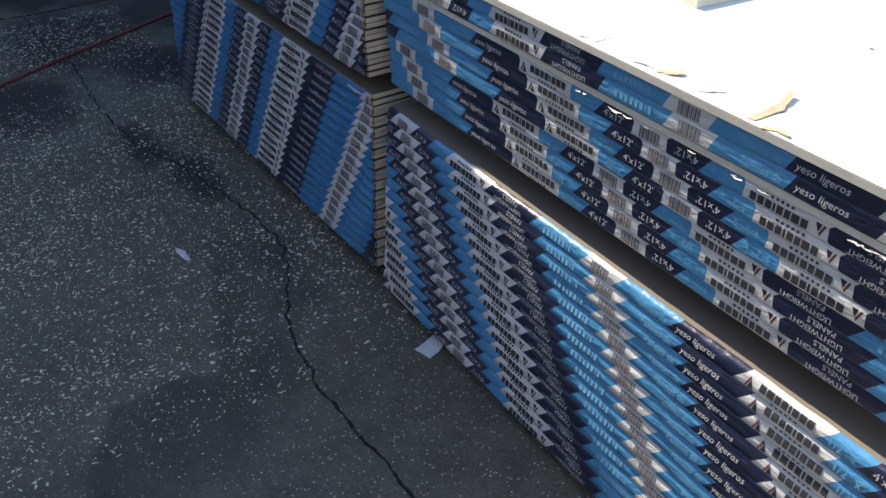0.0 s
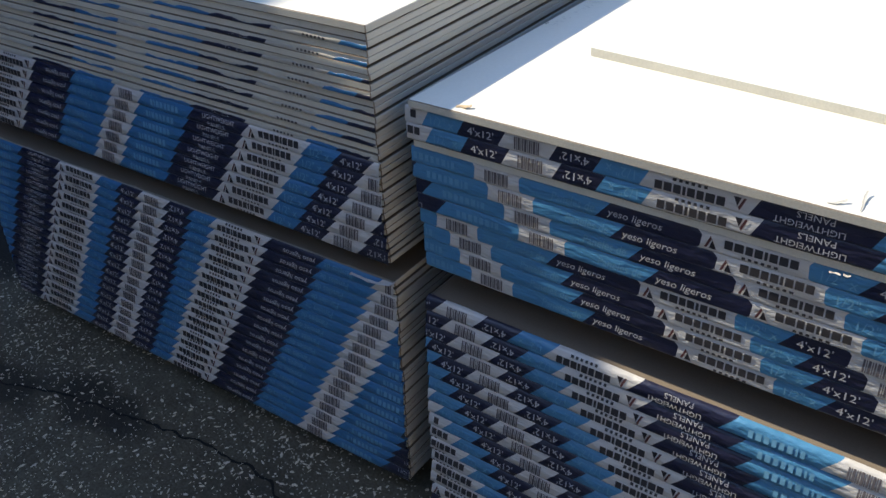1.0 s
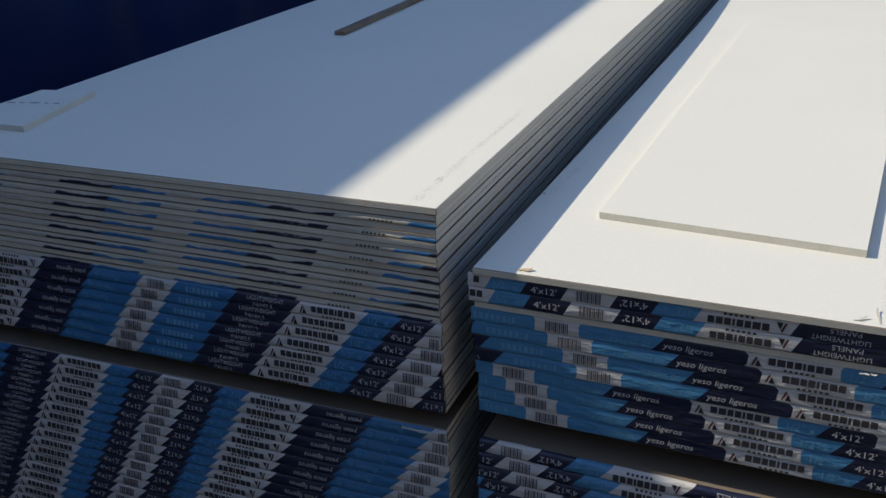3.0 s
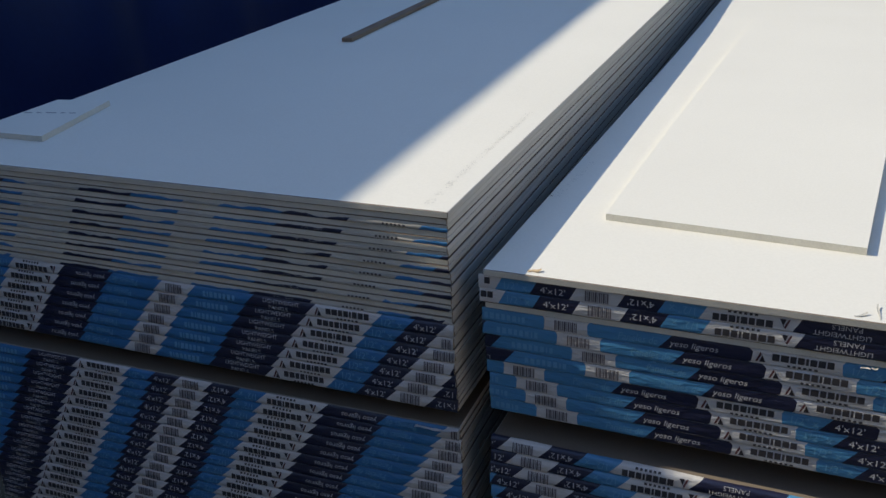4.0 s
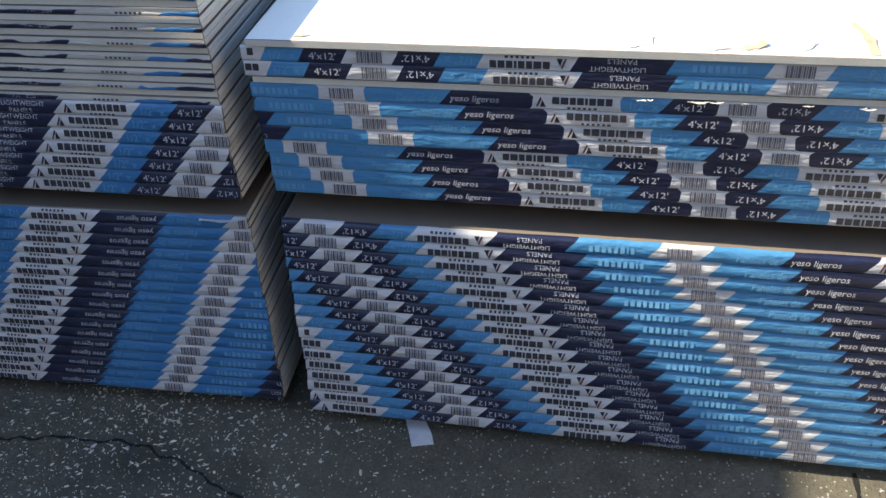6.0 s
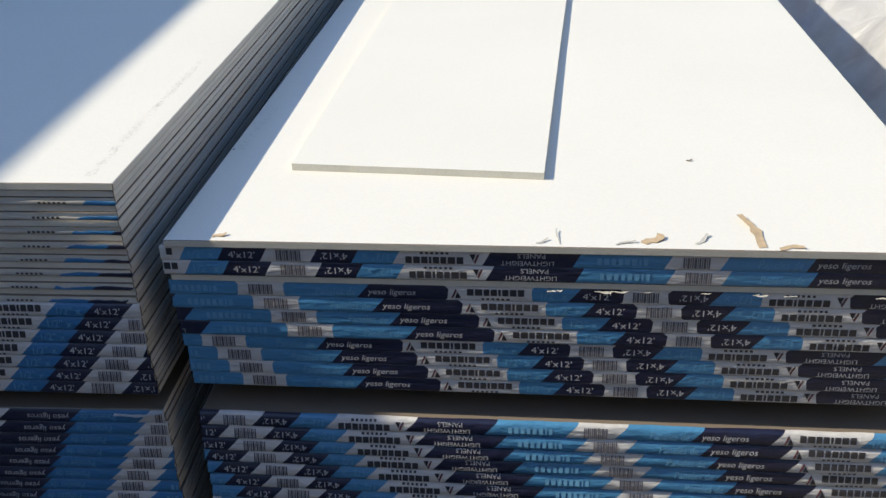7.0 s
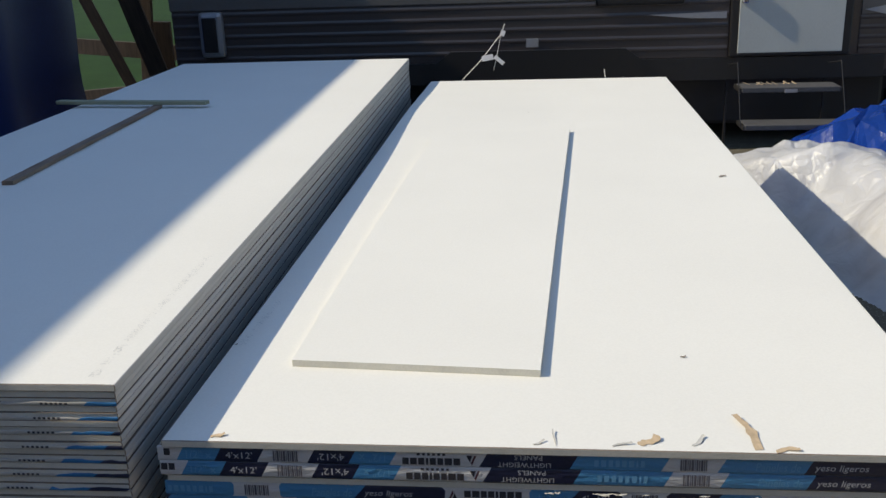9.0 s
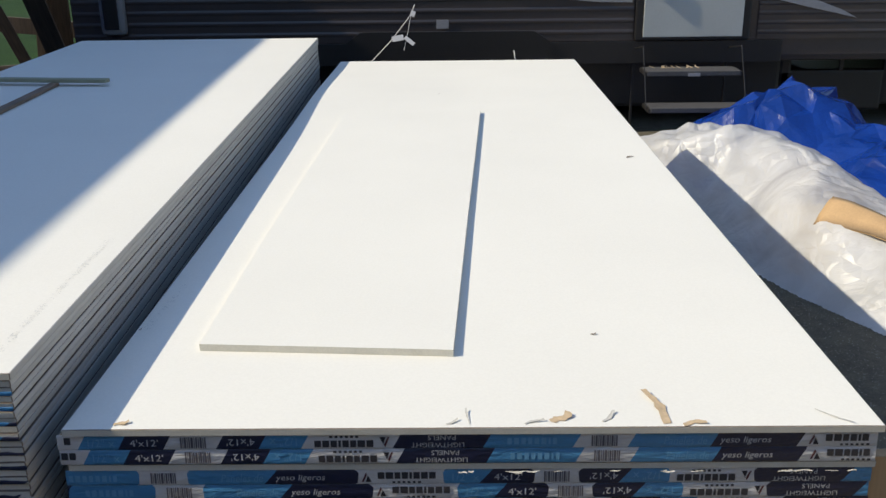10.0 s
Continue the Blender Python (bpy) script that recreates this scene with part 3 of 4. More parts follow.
bundle(0.018, 0.003, Z, 0.15, 0, False, 0, False, 300, "upper stack of gypsum boards by the plastic", single=True, label="single white gypsum board with a bare grey end")
Z += SHEET
for i in range(2):
    bundle(0.012 - 0.002 * i, 0.0, Z, 0.15, 0.177 - 0.006 * i, False, 0.55, False, 310 + i, "upper stack of gypsum boards by the plastic", label=TAPED, roll=0.35)
    Z += PAIR
top_board = tagged(new("gypsum_board", sheet_mesh(True, 0.011, 0.0005)), "sunlit white gypsum board lying on top of the stack", "gypsum board", "upper stack of gypsum boards by the plastic")
top_board.matrix_basis = pose(0.020, -0.005, Z, 0, 0, 0.10)
RIGHT_TOP = Z + SHEET - 0.0008

# the neighbouring stacks, turned a little
LEFT_TURN, LEFT_TILT = 0.95, 0.36
RISE = math.tan(radians(LEFT_TILT))
LW_X, LW_Y = -0.037 - W * math.cos(radians(LEFT_TURN)), -0.010 - W * math.sin(radians(LEFT_TURN))
LOW_TURN = 2.0
LOW_X, LOW_Y = -0.036 - W * math.cos(radians(LOW_TURN)), -0.008 - W * math.sin(radians(LOW_TURN))
for i in range(17):
    row = 16 - i
    bundle(LOW_X, LOW_Y - 0.010 + 0.0006 * i, 0.038 + PAIR * 1.006 * i, LOW_TURN, 0.613 - 0.0145 * row, True, 1.15, False, 400 + i, "lower stack of gypsum boards by the tarpaulin", label=TAPED, backs_out=i == 16)
tape_flap(LOW_X, LOW_Y, 0.038 + PAIR * 1.006 * 16 + PAIR + 0.0004, LOW_TURN, 5)
Z = 0.514
for i in range(16):
    row = 15 - i                       # 0 is the topmost
    bare = row < 9
    start = -0.087 + 0.0183 * i if i < 7 else 0.023 + 0.0135 * (i - 6)
    if row == 0:
        break
    bundle(LW_X + 0.003, LW_Y - 0.010 + 0.0001 * i, Z, LEFT_TURN, start, True, 1.0, False, 500 + i, "upper stack of gypsum boards by the tarpaulin", bare=bare, label=TORN if bare else TAPED, roll=0.1 if bare else 1.0, backs_out=i == 0, tilt=LEFT_TILT)
    Z += 0.0245 if bare else PAIR
bundle(LW_X + 0.003, LW_Y - 0.009, Z, LEFT_TURN, 0, False, 0, False, 520, "upper stack of gypsum boards by the tarpaulin", single=True, label="white gypsum board on top of the stack, half in shade", tilt=LEFT_TILT)
LEFT_TOP = Z + SHEET - 0.0008

# sleepers under and between the stacks
for x0, turn, levels in ((0.03, 0.15, ((0.0, 0.030), (0.4652, 0.5165))), (LW_X + 0.01, LEFT_TURN, ((0.0, 0.038), (0.4725, 0.514)))):
    for z0, z1 in levels:
        for y in (0.32, 1.80, 3.28):
            ob = tagged(part("wooden_sleeper", a_box((0, -0.045, 0), (W - 0.02, 0.045, z1 - z0 - 0.0005 + (RISE * (y - 0.045) if turn > 0.5 and z0 > 0.1 else 0.0)), 0.003), WOOD), "rough timber sleeper carrying a stack of gypsum boards", "timber", "sleepers under the stacks")
            ob.matrix_basis = pose(x0 - 0.002 * y, LW_Y + y if turn > 1 else y, z0, 0, 0, turn)

# ---- loose things on the stacks ----
TOPZ = RIGHT_TOP + 0.0004
cut = tagged(part("cut_board", prism([(0.158, 0.257), (0.372, 0.244), (0.595, 0.229), (0.628, 0.93), (0.662, 1.60), (0.696, 2.290), (0.44, 2.25), (0.190, 2.185), (0.176, 1.5), (0.163, 0.85)], 0, SHEET), [PAPER]),
             "white cut gypsum board offcut lying flat on a board", "gypsum board")
for f in list(cut.data.polygons)[2:]:
    f.material_index = 1
cut.data.materials.append(CORE)
cut.location.z = TOPZ
LT = LEFT_TOP + 0.0004


def stick(name, a, b, width, height, z, material, label):
    d = Vector((b[0] - a[0], b[1] - a[1]))
    bm = a_box((0, -width / 2, 0), (d.length, width / 2, height), 0.002)
    bmesh.ops.subdivide_edges(bm, edges=[e for e in bm.edges if abs((e.verts[0].co - e.verts[1].co).x) > d.length * 0.5], cuts=10)
    for v in bm.verts:
        v.co.y += 0.002 * noise.noise(Vector((v.co.x * 6, z, 1)))
    ob = tagged(part(name, bm, material), label, "wood")
    ob.matrix_basis = pose(a[0], a[1], z + RISE * a[1], 0, -math.degrees(math.atan2(RISE * d.y, d.length)), math.degrees(math.atan2(d.y, d.x)))
    return ob


stick("wooden_batten", (-0.862, 1.14), (-0.905, 2.31), 0.034, 0.012, LT, RED_WOOD, "weathered reddish-brown wooden batten lying on a white board")
stick("wooden_batten", (-1.345, 2.37), (-0.700, 2.30), 0.038, 0.014, LT + 0.0121, GREEN_WOOD, "pale greenish wooden batten laid across another batten")
corner = tagged(part("cut_board", prism([(-1.235, 0.105), (-1.033, 0.108), (-1.094, 0.385), (-1.235, 0.36)], 0, SHEET), [PAPER, CORE]), "small white gypsum offcut with faint marks on it", "gypsum board")
for f in list(corner.data.polygons)[2:]:
    f.material_index = 1
corner.matrix_basis = pose(0, 0, LT, LEFT_TILT)
marks = blocks([0.020, 0.012, 0.026, 0.010, 0.016], 0.012, 0.006)
mv = [(-1.16 + x, 0.26 + z + 0.2 * x, SHEET + 0.0004) for x, z in marks[0]]
part("pencil_marks", (mv, marks[1], None), INK_BAR, corner)

# faint stamped codes along two boards, too worn to read
def stamped(x0, y0, length, lean, m, seed, label):
    rnd = random.Random(seed)
    verts, faces = [], []
    for i in range(int(length / 0.0016)):
        y = rnd.uniform(0, length)
        if noise.noise(Vector((y * 45, seed, 0))) < -0.12:
            continue
        w, h, b = rnd.uniform(0.0012, 0.0040), rnd.uniform(0.0010, 0.0026), len(verts)
        x, sk = x0 + lean * y + rnd.uniform(0, 0.013), rnd.uniform(-0.0015, 0.0015)
        verts += [(x, y0 + y, 0), (x + w, y0 + y + sk, 0), (x + w, y0 + y + h + sk, 0), (x, y0 + y + h, 0)]
        faces.append((b, b + 1, b + 2, b + 3))
    tagged(part("stamped_code", (verts, faces, None), INK_FAINT), label, "marks", kind="stuff").matrix_basis = m


stamped(-0.086, 0.005, 0.55, -0.017, pose(0, 0, LEFT_TOP + 0.0004, LEFT_TILT), 3, "faint grey stamped marks along a white board")
stamped(0.028, 0.345, 0.22, 0.06, pose(0, 0, RIGHT_TOP + 0.0003), 5, "faint grey stamped marks beside a shaded board edge")


def torn_bit(x, y, z, length, width, turn, curl, material, label, seed, name="paper_scrap"):
    """A torn strip of paper with ragged edges, lifted at one end."""
    rnd = random.Random(seed)
    k, verts, faces = 9, [], []
    for i in range(k):
        t = i / (k - 1)
        w = width * (0.5 + 0.5 * rnd.random()) * (1 - 0.3 * abs(2 * t - 1))
        side = 0.25 * width * math.sin(5 * t + seed)
        for s in (-0.5, 0.0, 0.5):
            verts.append((length * t, side + s * w, 0.0004 + curl * t * t + 0.0012 * rnd.random() * abs(s)))
    for i in range(k - 1):
        for c in range(2):
            p = i * 3 + c
            faces.append((p, p + 3, p + 4, p + 1))
    n = len(verts)
    verts += [(a, b, c - 0.0004) for a, b, c in verts]
    faces += [tuple(n + i for i in f[::-1]) for f in faces]
    ob = tagged(part(name, (verts, faces, None), material), label, "paper scrap")
    ob.matrix_basis = pose(x, y, z, 0, 0, turn)
    return ob


KB = "torn brown paper shred on the edge of a white board"
for x, y, ln, wd, tn, cu, sd in ((0.745, 0.008, 0.034, 0.024, 55, 0.004, 1), (0.912, 0.006, 0.095, 0.018, 102, 0.006, 2), (0.815, 0.012, 0.034, 0.008, 50, 0.003, 3), (0.618, 0.006, 0.04, 0.004, 95, 0.004, 4),
                                 (0.930, 0.004, 0.035, 0.014, 5, 0.002, 5), (0.70, 0.006, 0.03, 0.007, 20, 0.003, 6), (0.095, 0.006, 0.022, 0.012, 30, 0.003, 7), (1.135, 0.045, 0.06, 0.004, -45, 0.002, 8), (0.585, 0.006, 0.02, 0.006, 30, 0.003, 9)):
    torn_bit(x, y, TOPZ, ln, wd, tn, cu, KRAFT if sd in (1, 2, 5, 7) else EDGE, KB, sd)
for x, y, r in ((0.839, 0.313, 0.009), (1.122, 1.590, 0.022), (0.53, 2.694, 0.007), (0.024, 0.345, 0.006)):
    torn_bit(x, y, TOPZ, r, r * 0.7, 20, 0.002, BACK, "small brown fleck on a white board", int(x * 100), "debris_fleck")
# lifted shreds of tape along the seam of the upper stack
rnd = random.Random(21)
for i in range(16):
    x = 0.60 + 0.62 * rnd.random()
    ob = torn_bit(x, -0.003, 0.7245, rnd.uniform(0.006, 0.026), rnd.uniform(0.0015, 0.0035), rnd.uniform(-8, 8), 0.002, EDGE, "lifted shred of white end tape", 40 + i, "tape_shred")
    ob.rotation_euler.x = radians(rnd.uniform(20, 70))
torn_bit(-0.12, -0.022, 0.468, 0.085, 0.012, 4, 0.006, WHITE_TAPE, "lifted shred of white end tape", 77, "tape_shred")


def flat_scrap(outline, lift, label):
    """A flat torn piece of paper with one raised corner."""
    c = (sum(p[0] for p in outline) / len(outline), sum(p[1] for p in outline) / len(outline))
    k = len(outline)
    top = [(x, y, 0.0022 + (lift if i == 1 else 0.0015 * (i % 2))) for i, (x, y) in enumerate(outline)] + [(c[0], c[1], 0.004)]
    verts = top + [(x, y, z - 0.0005) for x, y, z in top]
    faces = [(i, (i + 1) % k, k) for i in range(k)]
    faces += [tuple(k + 1 + i for i in f[::-1]) for f in faces] + [(i, i + k + 1, (i + 1) % k + k + 1, (i + 1) % k) for i in range(k)]
    return tagged(part("paper_scrap", (verts, faces, None), LITTER), label, "paper scrap")


flat_scrap([(0.198, 0.012), (0.240, 0.006), (0.262, -0.030), (0.272, -0.058), (0.252, -0.062), (0.232, -0.072), (0.220, -0.040)][::-1], 0.004, "torn white paper slip on the asphalt by the boards")
flat_scrap([(-0.424, -0.368), (-0.404, -0.378), (-0.384, -0.372), (-0.358, -0.368), (-0.352, -0.356), (-0.378, -0.358), (-0.398, -0.354), (-0.410, -0.362)], 0.012, "small crumpled white paper scrap on the asphalt")

# red cord on the ground
pts = [(-1.45, -0.95, 0.006), (-1.56, -0.75, 0.006), (-1.666, -0.581, 0.006), (-1.76, -0.42, 0.006), (-1.86, -0.24, 0.006), (-1.95, -0.06, 0.006), (-2.05, 0.126, 0.006), (-2.16, 0.40, 0.006), (-2.3, 0.9, 0.006)]
tagged(part("red_cord", tube(pts, 0.006), RED_CORD, smooth=True), "thin dark red cord lying across the asphalt", "cord")

# wooden stake beside the upper stack
st = tagged(part("wooden_stake", a_box((-0.022, -0.011, 0), (0.022, 0.011, 0.735), 0.002), PINE), "pale pine stake leaning beside the board stack", "wood")
st.matrix_basis = pose(1.262, 0.03, 0.0, 0, -1.7, 0)


# ---- plastic-covered heap and tarpaulin ----
def crumple(x, y, seed, folds):
    """Creased sheet: sharp straight folds in many directions, bent by a slow drift; about -1 to 1."""
    rnd = random.Random(seed)
    f = 0.0
    for freq, amount, along in folds:
        a = rnd.uniform(0, math.pi) if along is None else along + rnd.uniform(-0.35, 0.35)
        p = freq * (x * math.cos(a) + y * math.sin(a)) + rnd.uniform(0, 9)
        p += 0.9 * noise.noise(Vector((x * 1.1 * freq ** 0.5, y * 1.1 * freq ** 0.5, rnd.uniform(0, 90))))
        tri = abs((p % 1.0) * 2 - 1) * 2 - 1
        f += amount * tri * (0.35 + 0.9 * abs(noise.noise(Vector((x * 1.7, y * 1.7, rnd.uniform(0, 90))))) ** 0.7)
    return f


def heap(name, x0, x1, y0, y1, height, material, label, seed, n, crease, folds):
    """A draped sheet: a height field with creases that falls to the ground at its border."""
    verts, faces = [], []
    for j in range(n + 1):
        for i in range(n + 1):
            x, y = x0 + (x1 - x0) * i / n, y0 + (y1 - y0) * j / n
            h = height(x, y)
            w = min(1.0, h / 0.12)
            q, p = noise.noise(Vector((x * 4, y * 4, seed + 20))), noise.noise(Vector((x * 4, y * 4, seed + 40)))
            verts.append((x + 0.025 * q * w, y + 0.025 * p * w, max(0.004, h + crease * crumple(x, y, seed, folds) * w)))
    for j in range(n):
        for i in range(n):
            a = j * (n + 1) + i
            if max(verts[k][2] for k in (a, a + 1, a + n + 1, a + n + 2)) > 0.0045:
                faces.append((a, a + 1, a + n + 2, a + n + 1))
    return tagged(part(name, (verts, faces, None), material, smooth=True), label, "sheet")


def smooth(a, b, x):
    if a > b:
        return 1 - smooth(b, a, x)
    t = min(1.0, max(0.0, (x - a) / (b - a)))
    return t * t * (3 - 2 * t)


FRONT = [(1.2, 2.45), (1.6, 2.33), (2.0, 2.18), (2.4, 1.99), (2.7, 1.88), (3.3, 1.74), (3.6, 1.66), (3.80, 1.42), (4.0, 1.34), (4.5, 1.40)]
FLANK = [(2.6, 0.42), (3.2, 0.60), (3.6, 0.60), (3.85, 0.32)]


def plastic_height(x, y):
    edge = float(np.interp(y, [p[0] for p in FRONT], [p[1] for p in FRONT]))
    rise = smooth(edge, edge + float(np.interp(y, [p[0] for p in FLANK], [p[1] for p in FLANK])), x)
    crest = 0.33 + 0.10 * smooth(1.9, 3.3, y) - 0.05 * smooth(3.5, 3.9, y)
    crest -= 0.07 * smooth(2.05, 1.60, x) * smooth(2.9, 3.5, y)
    return rise * crest * (1 - smooth(4.0, 4.45, y)) * smooth(1.25, 1.75, y) * (1 - 0.25 * smooth(2.1, 2.5, x)) * (1 - smooth(2.40 + 0.25 * smooth(3.0, 2.2, y), 2.95, x))


heap("plastic_sheet", 1.25, 3.2, 1.1, 4.5, plastic_height, PLASTIC, "crumpled milky plastic sheet draped over a heap", 2, 200, 0.024, ((1.1, 1.0, 0.9), (1.9, 0.8, 0.6), (2.7, 0.6, None), (3.9, 0.5, 0.8), (5.6, 0.35, None), (8.0, 0.22, None), (11.0, 0.14, None)))
carton = tagged(part("carton", a_box((2.15, 2.5, 0), (2.55, 3.3, 0.13), 0.03), CARD), "flat brown carton lying beneath the plastic sheet", "carton")


def tarp_height(x, y):
    d = math.hypot((x - 2.74) / (0.95 if x < 2.74 else 0.50), (y - 4.45) / 0.62)
    e = math.hypot((x - 3.2) / 0.95, (y - 3.9) / 0.9)
    return max(0.54 * max(0.0, 1 - d ** 1.8), 0.33 * (1 - smooth(0.2, 1.0, e)))


def stiff_sheet(x0, x1, y0, y1, cell, height, jag, seed):
    """A stiff crumpled sheet: uneven flat facets between sharp creases, each broken once more by fine ones."""
    rnd = random.Random(seed)
    nx, ny = int((x1 - x0) / cell), int((y1 - y0) / cell)
    b = bmesh.new()
    grid = []
    for j in range(ny + 1):
        for i in range(nx + 1):
            x, y = x0 + cell * (i + rnd.uniform(-0.42, 0.42)), y0 + cell * (j + rnd.uniform(-0.42, 0.42))
            h = height(x, y)
            grid.append(b.verts.new((x, y, max(0.004, h + jag * rnd.uniform(-1, 1) * min(1.0, h / 0.15)))))
    for j in range(ny):
        for i in range(nx):
            a = j * (nx + 1) + i
            p, q, r, t = grid[a], grid[a + 1], grid[a + nx + 2], grid[a + nx + 1]
            if max(v.co.z for v in (p, q, r, t)) < 0.006:
                continue
            for f in (((p, q, r), (p, r, t)) if rnd.random() < 0.5 else ((p, q, t), (q, r, t))):
                b.faces.new(f)
    bmesh.ops.delete(b, geom=[v for v in b.verts if not v.link_faces], context="VERTS")
    bmesh.ops.subdivide_edges(b, edges=b.edges[:], cuts=2, use_grid_fill=True)
    for v in b.verts:
        if v.co.z > 0.01:
            v.co.z += 0.011 * noise.noise(v.co * 14) + 0.006 * noise.noise(v.co * 31)
    bmesh.ops.recalc_face_normals(b, faces=b.faces[:])
    return b


tagged(part("blue_tarp", stiff_sheet(1.7, 4.3, 3.1, 5.15, 0.105, tarp_height, 0.048, 4), TARP_SHINY), "crumpled shiny blue tarpaulin in a heap on the asphalt", "sheet")
cv, cf, k = [], [], 24
for i in range(k + 1):
    for w in (-0.055, -0.025, 0.025, 0.055):
        a = 0.85 * i / k
        x, y = 2.18 + a * math.cos(radians(-58)) - w * math.sin(radians(-58)), 2.66 + a * math.sin(radians(-58)) + w * math.cos(radians(-58))
        cv.append((x, y, plastic_height(x, y) + 0.024 + 0.010 * (1 - (w / 0.055) ** 2) + 0.01 * noise.noise(Vector((x * 5, y * 5, 1)))))
for i in range(k):
    for c in range(3):
        a = 4 * i + c
        cf.append((a, a + 4, a + 5, a + 1))
n = len(cv)
cv += [(x, y, z - 0.006) for x, y, z in cv]
cf += [tuple(n + q for q in f[::-1]) for f in cf] + [(4 * i + c, 4 * i + 4 + c, n + 4 * i + 4 + c, n + 4 * i + c) for i in range(k) for c in (0, 3)] + [(0, 1, 2, 3, n + 3, n + 2, n + 1, n)]
tagged(part("cardboard_strip", (cv, cf, None), CARD, smooth=True), "tan cardboard strip lying on the plastic sheet", "cardboard")

# ---- tall blue tarpaulin screen ----
tv, tf = [], []
NX, NZ = 160, 24
for j in range(NZ + 1):
    for i in range(NX + 1):
        y, z = -4.5 + 11.0 * i / NX, 0.02 + 3.220 * j / NZ
        ragged = 0.14 * noise.noise(Vector((z * 1.3, 3, 8))) * (i / NX) ** 6 - 0.10 * (z - 1) * (i / NX) ** 12
        calm = 1 - smooth(1.6, 2.7, z)
        tv.append((-3.2 - 0.031 * y + calm * 0.05 * math.sin(y * 5.1 + 0.6 * math.sin(z)) + calm * 0.06 * noise.noise(Vector((y * 1.8, z * 0.35, 4))), y + ragged, z))
for j in range(NZ):
    for i in range(NX):
        a = j * (NX + 1) + i
        tf.append((a, a + 1, a + NX + 2, a + NX + 1))
k = len(tv)
tv += [(x - 0.012, y, z) for x, y, z in tv]
tf += [tuple(k + i for i in f[::-1]) for f in tf]
screen = empty("tarpaulin_screen", pose(0, 0, 0), "tall dark blue tarpaulin hung as a screen", "tarpaulin")
part("sheet", (tv, tf, None), TARP, screen, smooth=True)
for y in (-4.4, -0.9, 2.6, 6.1):
    part("post", tube([(-3.35 - 0.031 * y, y, 0), (-3.35 - 0.031 * y, y, 3.2)], 0.04, 10), CHROME, screen)
part("rail", tube([(-3.19, -4.5, 3.17), (-3.53, 6.4, 3.17)], 0.025, 8), CHROME, screen)

# lumber leaning behind the screen's end
for i, (x, y, lean, turn, w, ln) in enumerate(((-2.55, 6.6, -14, 10, 0.16, 2.2), (-2.95, 6.9, 8, -5, 0.12, 1.9), (-3.1, 7.2, -20, 20, 0.10, 2.0), (-2.8, 7.0, 3, 0, 0.18, 0.9))):
    ob = tagged(part("wooden_plank", a_box((-w / 2, -0.02, 0), (w / 2, 0.02, ln), 0.003), DARK_WOOD), "weathered brown plank leaning in the shade", "wood", "leaning planks")
    ob.matrix_basis = pose(x, y, 0.0, 6, lean, turn)
for i in range(2):
    ob = tagged(part("wooden_rail", a_box((-1.3, -0.02, -0.07), (1.3, 0.02, 0.07), 0.003), DARK_WOOD), "dark weathered fence rail before the grass", "wood", "fence rails")
    ob.matrix_basis = pose(-3.2, 7.25, 0.22 + 0.40 * i, 0, 9 * i - 4, 0)

# ---- travel trailer ----
rv = empty("travel_trailer", pose(0, 5.5, 0), "dark brown ribbed travel trailer parked in the yard", "trailer")


def ribbed(x0, x1, z0, z1, pitch, depth):
    """Siding with rolled ribs along x."""
    prof, z = [], z0
    while z < z1 - 1e-6:
        for dz, dy in ((0, 0), (0.55, 0), (0.68, -depth), (0.82, -depth)):
            if z + dz * pitch < z1:
                prof.append((dy, z + dz * pitch))
        z += pitch
    prof.append((0, z1))
    verts = [(x, y, z) for x in (x0, x1) for y, z in prof]
    n = len(prof)
    return verts, [(i, n + i, n + i + 1, i + 1) for i in range(n - 1)], None


part("body", a_box((-2.10, 0.012, 0.50), (7.5, 2.45, 3.15), 0.05), RV_BROWN, rv)
part("siding", ribbed(-2.08, 1.85, 0.66, 1.06, 0.078, 0.0045), RV_BROWN, rv, "dark brown ribbed siding")
part("upper_band", a_box((-2.09, -0.004, 1.065), (1.85, 0.02, 1.9), 0.004), RV_GREY, rv, "glossy dark grey band")
part("upper_band", a_box((2.72, -0.004, 0.925), (7.4, 0.02, 1.9), 0.004), RV_GREY, rv, "glossy dark grey band")
part("siding", ribbed(2.72, 7.4, 0.66, 0.92, 0.065, 0.003), RV_BROWN, rv)
part("lower_skirt", a_box((-2.10, -0.006, 0.50), (2.9, 0.02, 0.655), 0.004), RV_BLACK, rv, "matt black lower skirt")
part("underbelly", a_box((-2.0, 0.25, 0.14), (3.0, 2.2, 0.51), 0.03), RV_BLACK, rv)
part("underbelly", a_box((2.99, 0.25, 0.10), (3.76, 0.33, 0.40), 0.02), RV_BLACK, rv)
part("underbelly", a_box((2.99, 0.25, 0.10), (3.075, 0.33, 0.51), 0.02), RV_BLACK, rv)
part("hanger", a_box((3.43, 0.26, 0.38), (3.46, 0.30, 0.51), 0.004), RV_BLACK, rv)
part("underbelly", a_box((3.75, 0.25, 0.14), (7.4, 2.2, 0.51), 0.03), RV_BLACK, rv)
well = [(-0.20, 0.40), (-0.16, 0.66), (-0.06, 0.735), (1.16, 0.735), (1.27, 0.66), (1.32, 0.40)]
n = len(well)
wv = [(x, -0.020, z) for x, z in well] + [(x, 0.03, z) for x, z in well]
part("wheel_arch", (wv, [tuple(range(n))[::-1], tuple(range(n, 2 * n))] + [(i, (i + 1) % n, (i + 1) % n + n, i + n) for i in range(n)], None), RV_BLACK, rv, "matt black wheel arch flare")
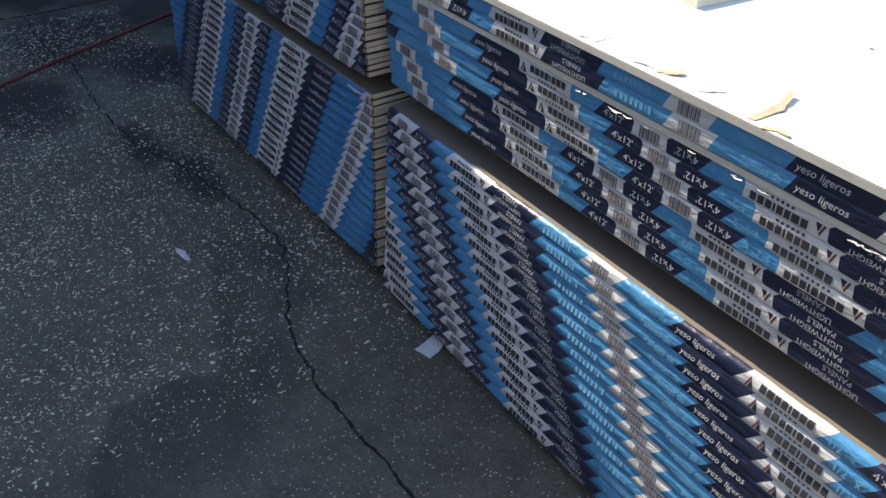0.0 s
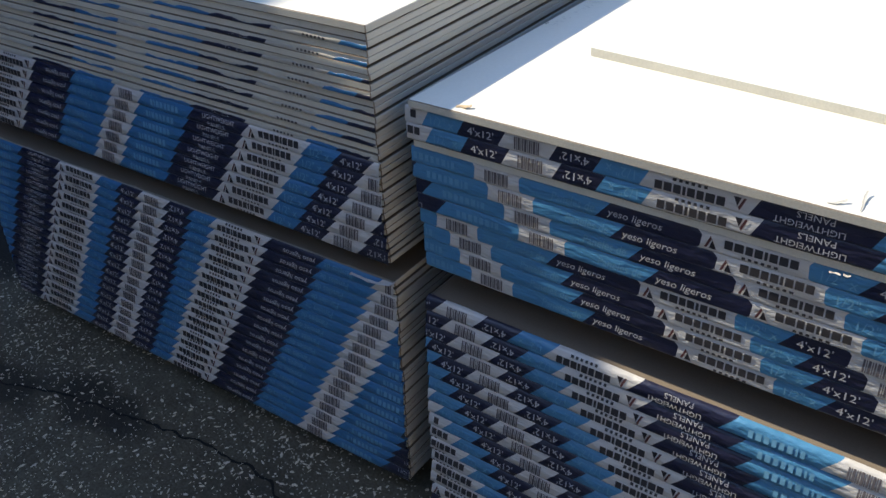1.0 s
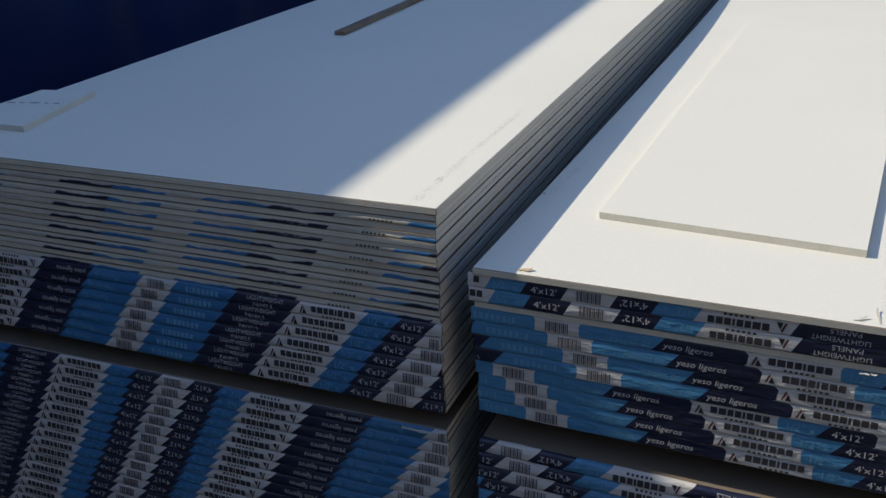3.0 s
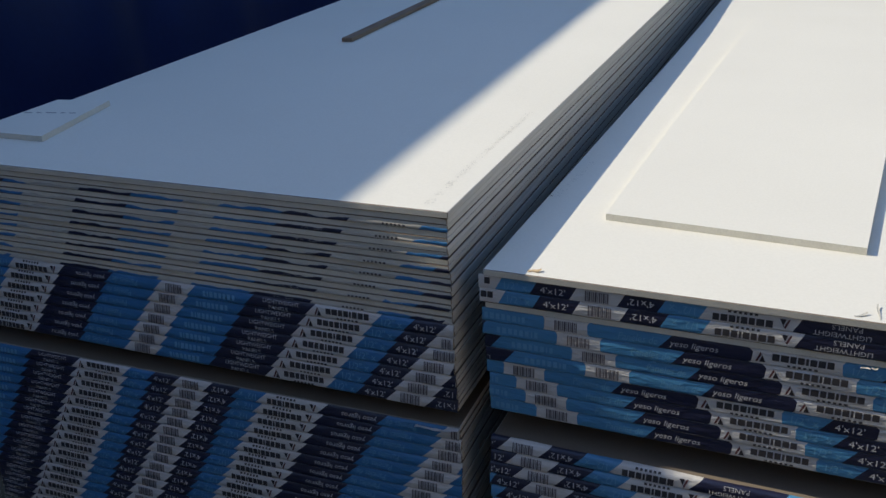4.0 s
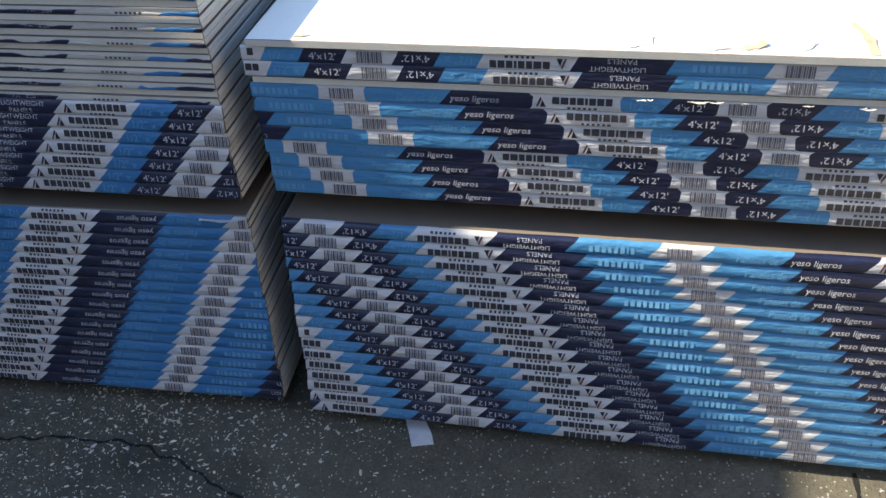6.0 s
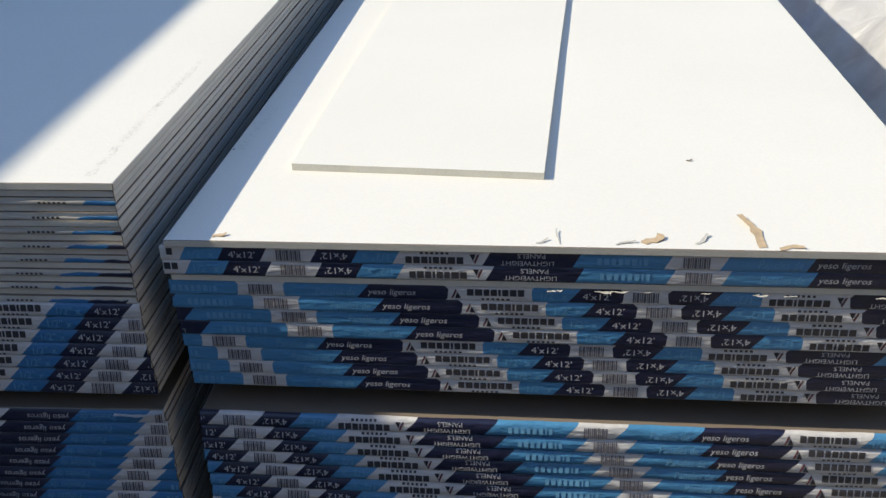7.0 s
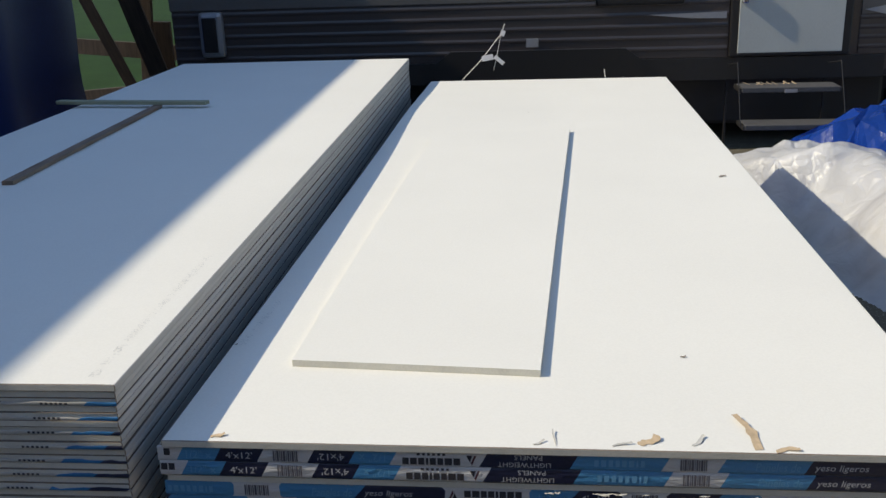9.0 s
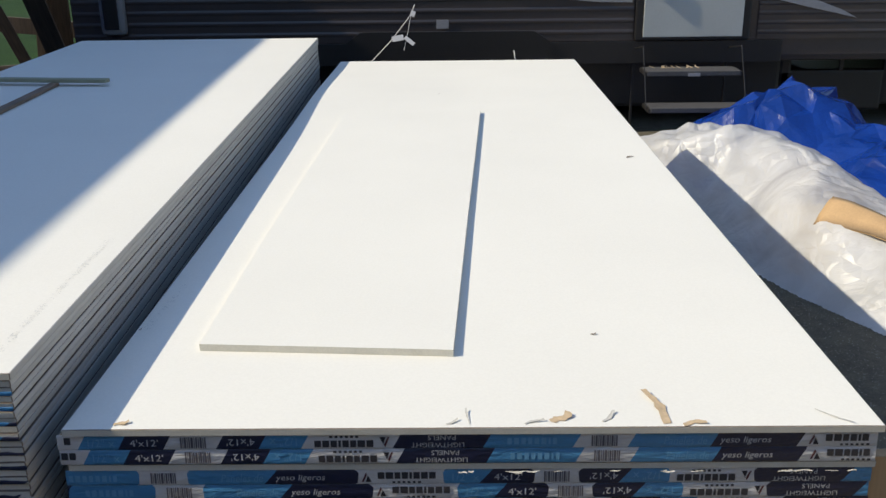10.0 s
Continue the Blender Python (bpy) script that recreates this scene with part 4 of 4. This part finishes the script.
for x in (0.18, 0.92):
    b = bmesh.new()
    bmesh.ops.create_cone(b, cap_ends=True, segments=36, radius1=0.33, radius2=0.33, depth=0.2, matrix=pose(x, 0.14, 0.33, 90))
    bmesh.ops.bevel(b, geom=[e for e in b.edges if len(e.link_faces) == 2 and any(len(f.verts) > 6 for f in e.link_faces)], offset=0.03, segments=2, affect="EDGES")
    wheel = part("wheel", b, RUBBER, rv)
    b = bmesh.new()
    bmesh.ops.create_cone(b, cap_ends=True, segments=24, radius1=0.19, radius2=0.16, depth=0.05, matrix=pose(x, 0.035, 0.33, 90))
    part("rim", b, STEEL, wheel)
light = part("marker_light", a_box((-1.87, -0.060, 0.735), (-1.69, 0.0, 1.06), 0.035), mat("satin_metal", (0.36, 0.36, 0.38), 0.3, metal=0.5, vary=0.05, scale=10, bump=0.02), rv, "chrome-rimmed tail lamp")
part("lens", a_box((-1.840, -0.068, 0.775), (-1.735, -0.050, 1.02), 0.008), RV_BLACK, light)
part("label_plate", a_box((0.475, -0.012, 0.755), (0.56, -0.006, 0.815), 0.001), RV_WHITE, rv, "small white label")
door = part("door", a_box((1.86, -0.030, 0.66), (2.66, 0.0, 2.5), 0.012), RV_BLACK, rv, "black-framed entry door")
part("door_panel", a_box((1.915, -0.036, 0.685), (2.605, -0.028, 2.3), 0.004), RV_DOOR, door, "pale grey door panel")
part("door_handle", a_box((1.925, -0.075, 1.02), (1.965, -0.036, 1.16), 0.008), CHROME, door)
part("window", a_box((0.95, -0.012, 1.02), (1.55, 0.0, 1.7), 0.02), RV_BLACK, rv, "dark tinted window")
part("window", a_box((3.2, -0.012, 1.06), (4.4, 0.0, 1.8), 0.02), RV_BLACK, rv, "dark tinted window")
for swoosh in (((2.735, 0.955), (3.02, 0.885), (3.40, 0.800), (3.28, 0.860), (3.05, 0.945), (2.90, 0.985)), ((1.30, 0.955), (1.60, 0.925), (1.835, 0.920), (1.835, 0.965))):
    k = len(swoosh)
    dv = [(x, -0.0125, z) for x, z in swoosh] + [(x, -0.0115, z) for x, z in swoosh]
    part("decal", (dv, [tuple(range(k)), tuple(range(k, 2 * k))[::-1]] + [(i + k, (i + 1) % k + k, (i + 1) % k, i) for i in range(k)], None), RV_WHITE, rv, "pale swoosh decal")
steps = empty("entry_steps", pose(0, 5.5, 0), "dark folding trailer steps with gritty treads", "steps")
for y, z in ((-0.28, 0.50), (-0.45, 0.285)):
    tr = part("tread", a_box((1.875, y - 0.12, z - 0.030), (2.525, y + 0.10, z), 0.008), RV_BLACK, steps)
    part("grit_strip", a_box((1.89, y - 0.124, z - 0.028), (2.51, y + 0.08, z + 0.004), 0.004), STEEL, tr, "grey gritty tread")
part("tread_label", a_box((2.16, -0.410, 0.470), (2.24, -0.405, 0.492), 0.0005), RV_WHITE, steps)
for x in (1.870, 2.530):
    part("side_bar", tube([(x, -0.30, 0.66), (x, -0.40, 0.49), (x, -0.42, 0.46), (x, -0.52, 0.27)], 0.0035, 8), RV_BLACK, steps)
    part("leg", a_box((x - 0.008, 0.02, 0.0), (x + 0.008, 0.045, 0.66), 0.003), RV_BLACK, steps)
    part("arm", tube([(x, 0.03, 0.60), (x, -0.30, 0.655), (x, -0.31, 0.64)], 0.004, 8), RV_BLACK, steps)
# twigs and leaves swept on to the upper tread
rnd = random.Random(6)
for i in range(9):
    torn_bit(1.97 + 0.036 * i, 5.22 + 0.03 * rnd.random(), 0.5045, 0.05, 0.02, rnd.uniform(0, 180), 0.012, KRAFT, "dry brown leaf on the trailer step", 90 + i, "dry_leaf")

# ---- cord with tags behind the stack ----
cordage = empty("tag_string", pose(0.155, 3.672, RIGHT_TOP - 0.02), "white string with paper tags rising from the board edge", "string")
part("string", tube([(0, 0, 0), (0.12, 0.0, 0.12), (0.225, 0.0, 0.25), (0.245, 0.0, 0.30)], 0.0019, 6), STRING, cordage)
part("string", tube([(0.225, 0, 0.25), (0.205, 0, 0.15), (0.185, 0, 0.07)], 0.0011, 6), STRING, cordage)
part("tag", a_box((-0.04, -0.001, -0.014), (0.02, 0.001, 0.014), 0.0005, pose(0.165, -0.004, 0.135, 0, -10, 0)), LITTER, cordage)
part("tag", a_box((-0.03, -0.001, -0.010), (0.03, 0.001, 0.010), 0.0005, pose(0.215, -0.004, 0.12, 0, 40, 0)), LITTER, cordage)
part("tag", a_box((-0.012, -0.001, -0.014), (0.012, 0.001, 0.014), 0.0005, pose(0.235, -0.004, 0.255, 0, 20, 0)), LITTER, cordage)
tagged(part("wire_end", tube([(0.915, 3.668, RIGHT_TOP - 0.02), (0.905, 3.668, RIGHT_TOP + 0.045)], 0.0022, 6), STRING), "white wire end sticking up behind the stack", "wire")
